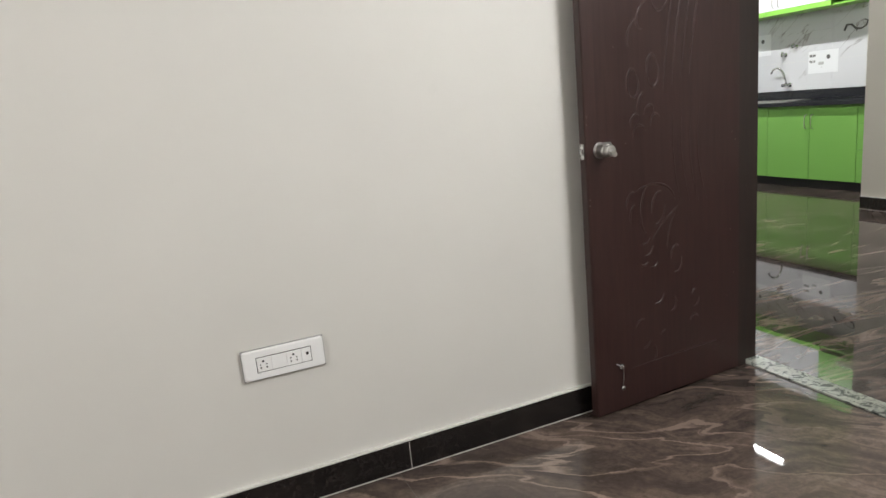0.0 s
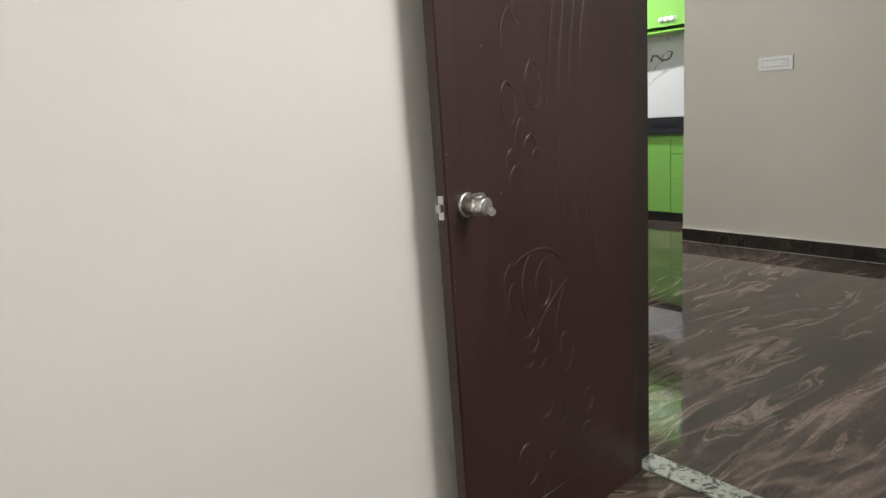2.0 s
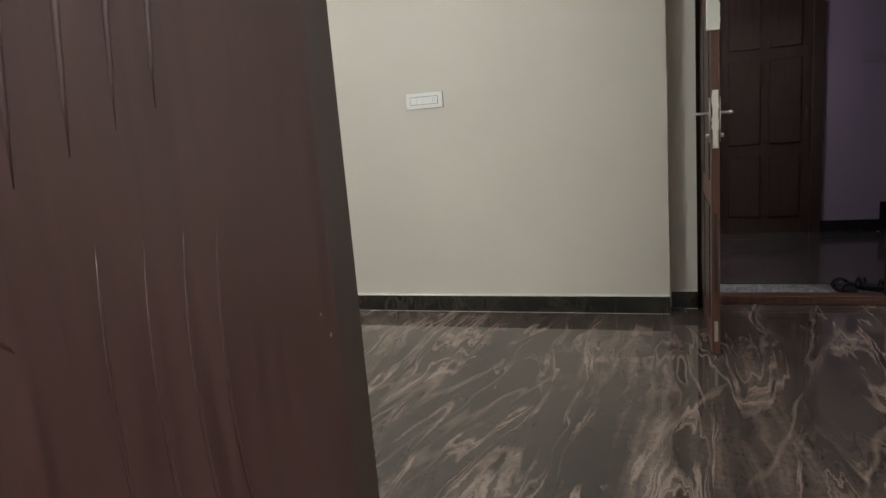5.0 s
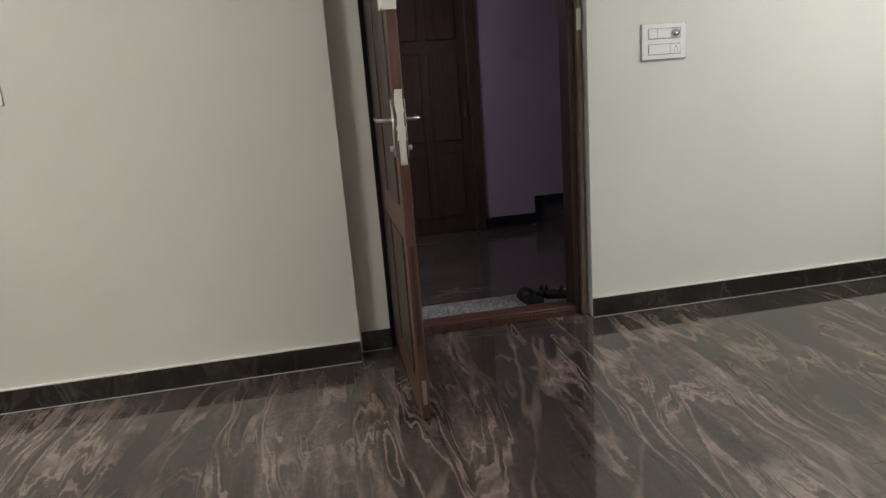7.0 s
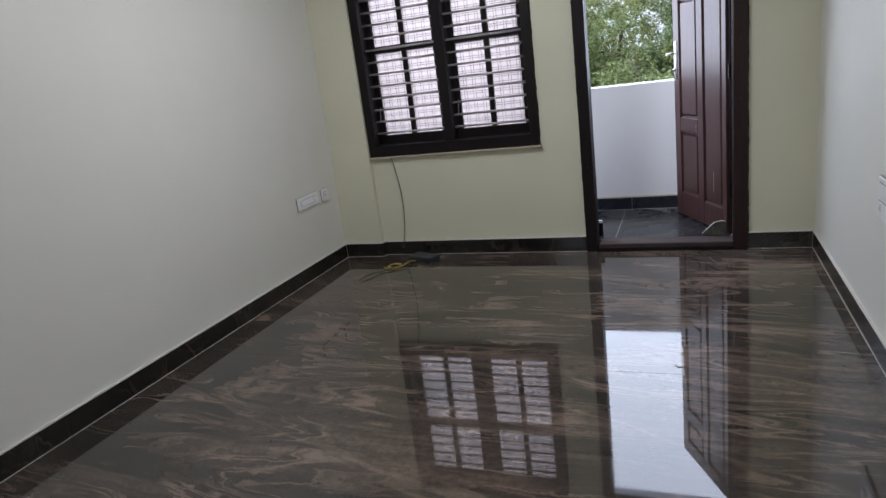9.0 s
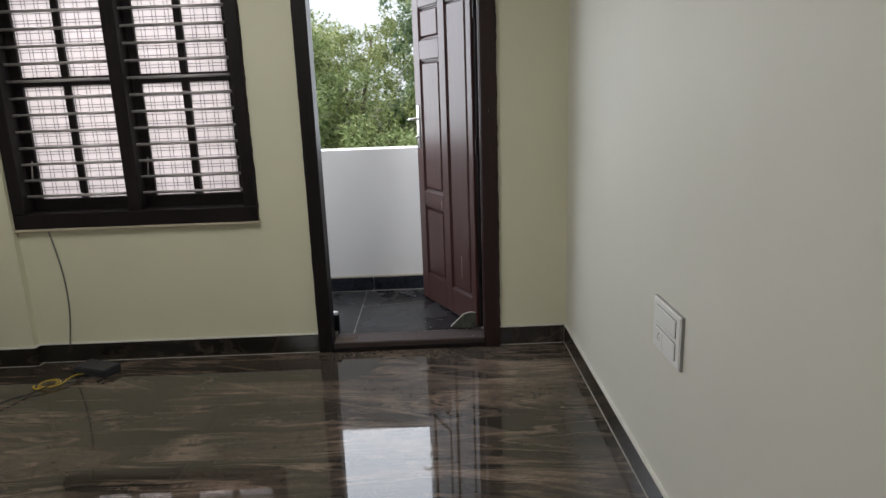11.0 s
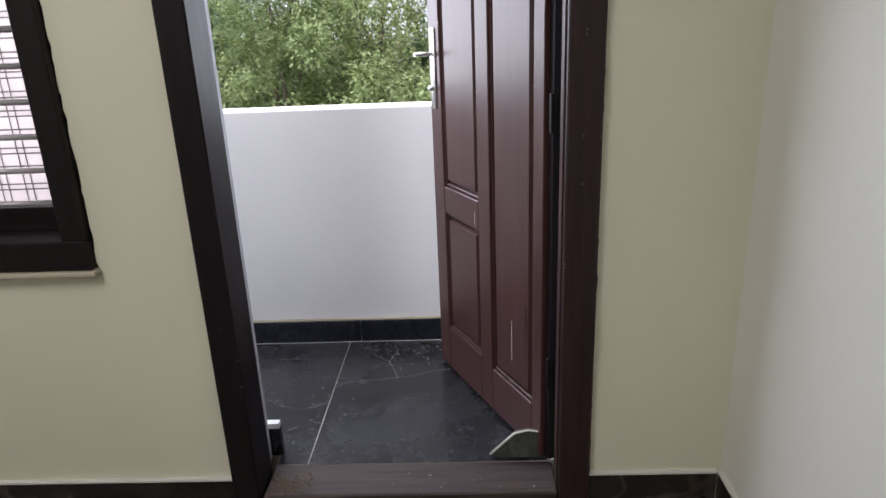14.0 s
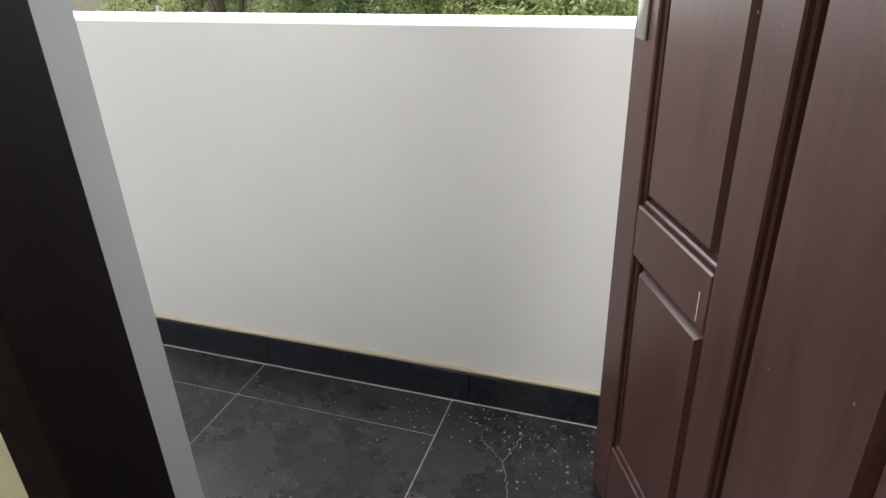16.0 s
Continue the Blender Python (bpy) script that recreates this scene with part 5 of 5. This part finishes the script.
def chips(parent, name, spots, face, seed, size=0.0022):
    """Small pale chips in the varnish. face(u, v) gives the place and the two directions in the surface."""
    rng = random.Random(seed)
    bm = bmesh.new()
    for u, v in spots:
        o, a, b, n = face(u, v)
        k = rng.randint(5, 7)
        ring = [o + (a * math.cos(6.283 * i / k) + b * 1.9 * math.sin(6.283 * i / k)) * size * rng.uniform(0.3, 1.0) for i in range(k)]
        top = [bm.verts.new(p + n * 0.0006) for p in ring]
        low = [bm.verts.new(p - n * 0.0004) for p in ring]
        bm.faces.new(top)
        for i in range(k):
            bm.faces.new((top[i], top[(i + 1) % k], low[(i + 1) % k], low[i]))
    tagged(part(name, bm, CHIP, parent, "small pale chips in the varnish"), kind="stuff")


CHIP = mat("bare_chip", 0.8, 0, (0.24, 0.19, 0.165))[0]
rngp = random.Random(12)
X_, Y_, Z_ = Vector((1, 0, 0)), Vector((0, 1, 0)), Vector((0, 0, 1))
bdoor = bpy.data.objects["bedroom_door"]
chips(bdoor, "varnish_chip", [(-0.768, 1.075), (-0.766, 1.10), (-0.767, 0.80), (-0.765, 0.82), (-0.60, 0.995), (-0.10, 0.33), (-0.06, 0.42), (-0.08, 0.60), (-0.12, 0.14), (-0.05, 0.95), (-0.07, 0.98), (-0.64, 1.32)],
      lambda u, v: (Vector((u, 0, v)), X_, Z_, -Y_), 1, 0.0019)
chips(bpy.data.objects["balcony_door"], "varnish_chip", [(rngp.uniform(0.03, 0.72), rngp.uniform(0.05, 1.6)) for _ in range(14)], lambda u, v: (Vector((u, 0 if (u < 0.07 or 0.33 < u < 0.40 or u > 0.67) else -0.0045, v)), X_, Z_, Y_), 2, 0.0016)
chips(bpy.data.objects["door_3"], "varnish_chip", [(rngp.choice((3.207, 3.209, 3.287, 3.25)), rngp.uniform(0.1, 1.9)) for _ in range(16)] + [(rngp.choice((4.158, 4.228, 4.19)), rngp.uniform(0.1, 1.9)) for _ in range(9)],
      lambda u, v: (Vector((u, -2.975, v)), X_, Z_, Y_), 3, 0.0018)

# ---- cables and box on the hall floor ----
cb = thing("wall_cable", "thin grey cable hanging from the window to the floor", "cable")
part("cable", tube(bmesh.new(), [(5.63 - 0.045 * math.sin(radians(165 * k / 14)), -2.982, 0.77 - 0.66 * k / 14) for k in range(15)], 0.004, 6), CABLE_GREY, cb, "", True)
rt = thing("adapter_box", "flat black adapter box on the marble floor", "electronic box", pose(5.405, -2.83, 0.0, 0, 0, -22))
part("case", boxes((-0.11, 0.11, -0.06, 0.06, 0.0, 0.042), bevel=0.006, seg=2), CASE_BLACK, rt, "flat black plastic case")
yc = thing("yellow_cable", "small coil of yellow cable on the floor", "cable")
part("coil", tube(bmesh.new(), [(5.60 + (0.052 + 0.006 * math.sin(k * 0.7)) * math.cos(k * 0.42) - 0.0012 * k, -2.67 + 0.05 * math.sin(k * 0.42), 0.006 + 0.0003 * k) for k in range(40)] + [(5.50 - 0.006 * k, -2.69 - 0.013 * k, 0.016 + 0.01 * math.sin(k * 0.5)) for k in range(1, 8)], 0.0034, 6), CABLE_YELLOW, yc, "", True)
bc = thing("black_cable", "black cable lying from the box across the floor", "cable")
part("cable", tube(bmesh.new(), [(5.36 + 0.34 * k / 20 - 0.03 * math.sin(k * 0.3), -2.74 + 0.38 * (k / 20) ** 2, 0.006 + 0.012 * abs(math.sin(k * 0.45))) for k in range(21)], 0.004, 6), RUBBER_BLACK, bc, "", True)

# ---- outside ----
GZ = -6.2
structure("ground", boxes((-400, 400, -800, 60, GZ - 0.5, GZ)), SOIL, "dry earth and grass far below the balcony", "ground")


def tree(x, y, height, spread, material, seed, leaf=0.11, count=5200, label="leafy green tree beyond the balcony"):
    rng = random.Random(seed)
    t = thing("tree", label, "tree", pose(x, y, GZ), "trees beyond the balcony")
    tr = bmesh.new()
    top = height * 0.55
    pts = [(0.15 * math.sin(i), 0.12 * math.cos(i * 1.3), top * i / 6) for i in range(7)]
    tube(tr, pts, 0.24, 10, 0.55)
    hubs = []
    for i in range(19):
        a, up = rng.uniform(0, 6.28), rng.uniform(0.35, 0.97)
        r = spread * math.sin(math.pi * min(0.94, max(0.25, (up - 0.22) / 0.78))) * rng.uniform(0.45, 0.9)
        hubs.append(Vector((r * math.cos(a), r * math.sin(a), height * up)))
        s = Vector((0, 0, height * min(0.55, up * 0.6)))
        mid = (s + hubs[-1]) / 2 + Vector((rng.uniform(-.3, .3), rng.uniform(-.3, .3), 0.3))
        tube(tr, [s, (s + mid) / 2, mid, (mid + hubs[-1]) / 2, hubs[-1]], 0.085, 6, 0.25)
    part("trunk", tr, BARK, t, "grey-brown trunk and limbs", True)
    leaf, count = leaf * 0.55, int(count * 2.3)
    verts, faces = [], []
    clumps = []
    for hb in hubs:
        for _ in range(13):
            clumps.append((hb + Vector((rng.gauss(0, .62), rng.gauss(0, .62), rng.gauss(0, .45))) * spread / 2.6, rng.uniform(0.16, 0.44)))
    for _ in range(count):
        c, cr = rng.choice(clumps)
        d = Vector((rng.gauss(0, 1), rng.gauss(0, 1), rng.gauss(0, 0.75))).normalized() * cr * rng.uniform(0.55, 1.0)
        p = c + d
        ax = (d.normalized() + Vector((rng.uniform(-1, 1), rng.uniform(-1, 1), rng.uniform(-1.1, 0.3)))).normalized()
        sd = ax.cross(Vector((rng.uniform(-.4, .4), rng.uniform(-.4, .4), 1))).normalized()
        l, w = leaf * rng.uniform(0.6, 1.25), leaf * rng.uniform(0.2, 0.34)
        k = len(verts)
        up = ax.cross(sd) * w * 0.25
        verts += [p, p + ax * l * 0.45 + sd * w + up, p + ax * l, p + ax * l * 0.45 - sd * w + up]
        faces.append((k, k + 1, k + 2, k + 3))
    me = bpy.data.meshes.new("crown")
    me.from_pydata([tuple(v) for v in verts], [], faces)
    me.materials.append(material)
    cr_ = new("crown", me)
    cr_.parent = t
    cr_["label"] = "uneven crown of small leaves"
    cr_["kind"] = "stuff"
    return t


tree(5.0, -15.0, 9.5, 2.9, LEAF_LIGHT, 1, 0.17, 26000, "yellow-green leafy tree beyond the balcony")
tree(2.2, -13.6, 9.9, 2.7, LEAF_DARK, 2, 0.22, 18000, "blue-green large-leaved tree beyond the balcony")
tree(8.6, -15.5, 8.9, 2.9, LEAF_DARK, 3, 0.17, 22000, "dark green leafy tree beyond the balcony")
tree(3.7, -19.0, 10.2, 3.6, LEAF_MID, 4, 0.19, 22000)
tree(10.5, -20.0, 8.9, 3.4, LEAF_MID, 5, 0.19, 20000)
tree(6.4, -12.6, 8.4, 2.6, LEAF_MID, 6, 0.16, 24000, "low bushy green tree beyond the balcony")
tree(3.6, -11.6, 8.3, 2.3, LEAF_MID, 7, 0.16, 22000, "low bushy green tree beyond the balcony")
tree(12.2, -14.5, 7.8, 2.9, LEAF_LIGHT, 8, 0.17, 18000, "yellow-green leafy tree beyond the balcony")
tree(0.0, -17.0, 9.0, 3.0, LEAF_MID, 9, 0.19, 16000)
tree(15.5, -17.5, 7.9, 2.8, LEAF_MID, 10, 0.19, 16000)


def house():
    h = thing("apartment_building", "pale pink apartment block with rows of windows and a red roof", "building")
    part("wall", boxes((14, 26, -34, -26, GZ, 2.4)), plaster("facade_pink", (0.52, 0.38, 0.34), 0.8), h, "pale pink rendered walls")
    part("roof", boxes((13.6, 26.4, -34.4, -25.6, 2.401, 2.65)), ROOF_RED, h, "flat red-edged roof")
    for fl in range(3):
        for i in range(5):
            x, z = 15 + 2.2 * i, GZ + 1.0 + 2.9 * fl
            wd = part("window", boxes((x, x + 1.2, -26.0, -25.93, z, z + 1.3)), WHITE_PLASTIC, h, "white window frame")
            part("pane", boxes((x + 0.08, x + 1.12, -25.93, -25.91, z + 0.08, z + 1.22)), DARK_PLASTIC, wd, "dark pane")


house()


# ---- floor slabs, last ----
def slabs(parent, xs, ys, z, material, t=0.012, g=0.0009, name="marble_slab"):
    for x0, x1 in zip(xs, xs[1:]):
        for y0, y1 in zip(ys, ys[1:]):
            part(name, boxes((x0 + g, x1 - g, y0 + g, y1 - g, z - 0.001, z)), material, parent)


flo = bpy.data.objects["floor"]
slabs(flo, [-2.2, -0.36, 1.24, 2.805], [-2.0, -0.55, 1.05, 2.25], 0, FLOOR_BED)
slabs(flo, [2.82, 4.575, 6.12], [-3.0, -1.2, 0.33], 0, FLOOR_SOUTH)
slabs(flo, [2.906, 4.445, 6.12], [0.33, 1.85, 3.6], 0, FLOOR_HALL)
slabs(flo, [2.906, 4.55, 6.15, 7.22], [3.912, 5.4, 7.2], 0, FLOOR_HALL)
slabs(flo, [2.906, 4.55, 5.98], [3.6, 3.912], 0, FLOOR_HALL)
slabs(flo, [6.1205, 6.20], [0.566, 1.644], 0, FLOOR_HALL)
fb = bpy.data.objects["floor_balcony"]
slabs(fb, [4.05, 4.65, 5.25, 5.85, 6.6, 7.4], [-3.994, -3.83], BZ, BALC_TILE, 0.0019, 0.0015, "stone_tile")
slabs(fb, [1.6, 2.25, 2.85], [-3.994, -3.2], BZ, BALC_TILE, 0.0019, 0.0015, "stone_tile")
part("stone_tile", boxes((2.8522, 4.0478, -3.9925, -3.2, BZ - 0.001, BZ), (3.302, 4.0478, -3.2, -3.135, BZ - 0.001, BZ)), BALC_TILE, fb)
slabs(fb, [4.05, 4.148], [-3.2, -3.135], BZ, BALC_TILE, 0.0019, 0.0015, "stone_tile")
slabs(fb, [4.05, 4.65, 5.25, 5.85, 6.6, 7.4], [-3.83, -3.1985], BZ, BALC_TILE, 0.0019, 0.0015, "stone_tile")
# wall tiles behind the worktop
kw = bpy.data.objects["wall_kitchen_east"]
for y0, y1 in zip([3.912, 4.51, 5.11, 5.71, 6.31, 6.91], [4.51, 5.11, 5.71, 6.31, 6.91, 7.198]):
    for z0, z1 in ((0.956, 1.256), (1.256, 1.556), (1.556, 1.754)):
        part("wall_tile", boxes((7.2095, 7.2195, y0 + 0.001, y1 - 0.001, z0 + 0.0008, z1 - 0.0008)), DADO, kw)
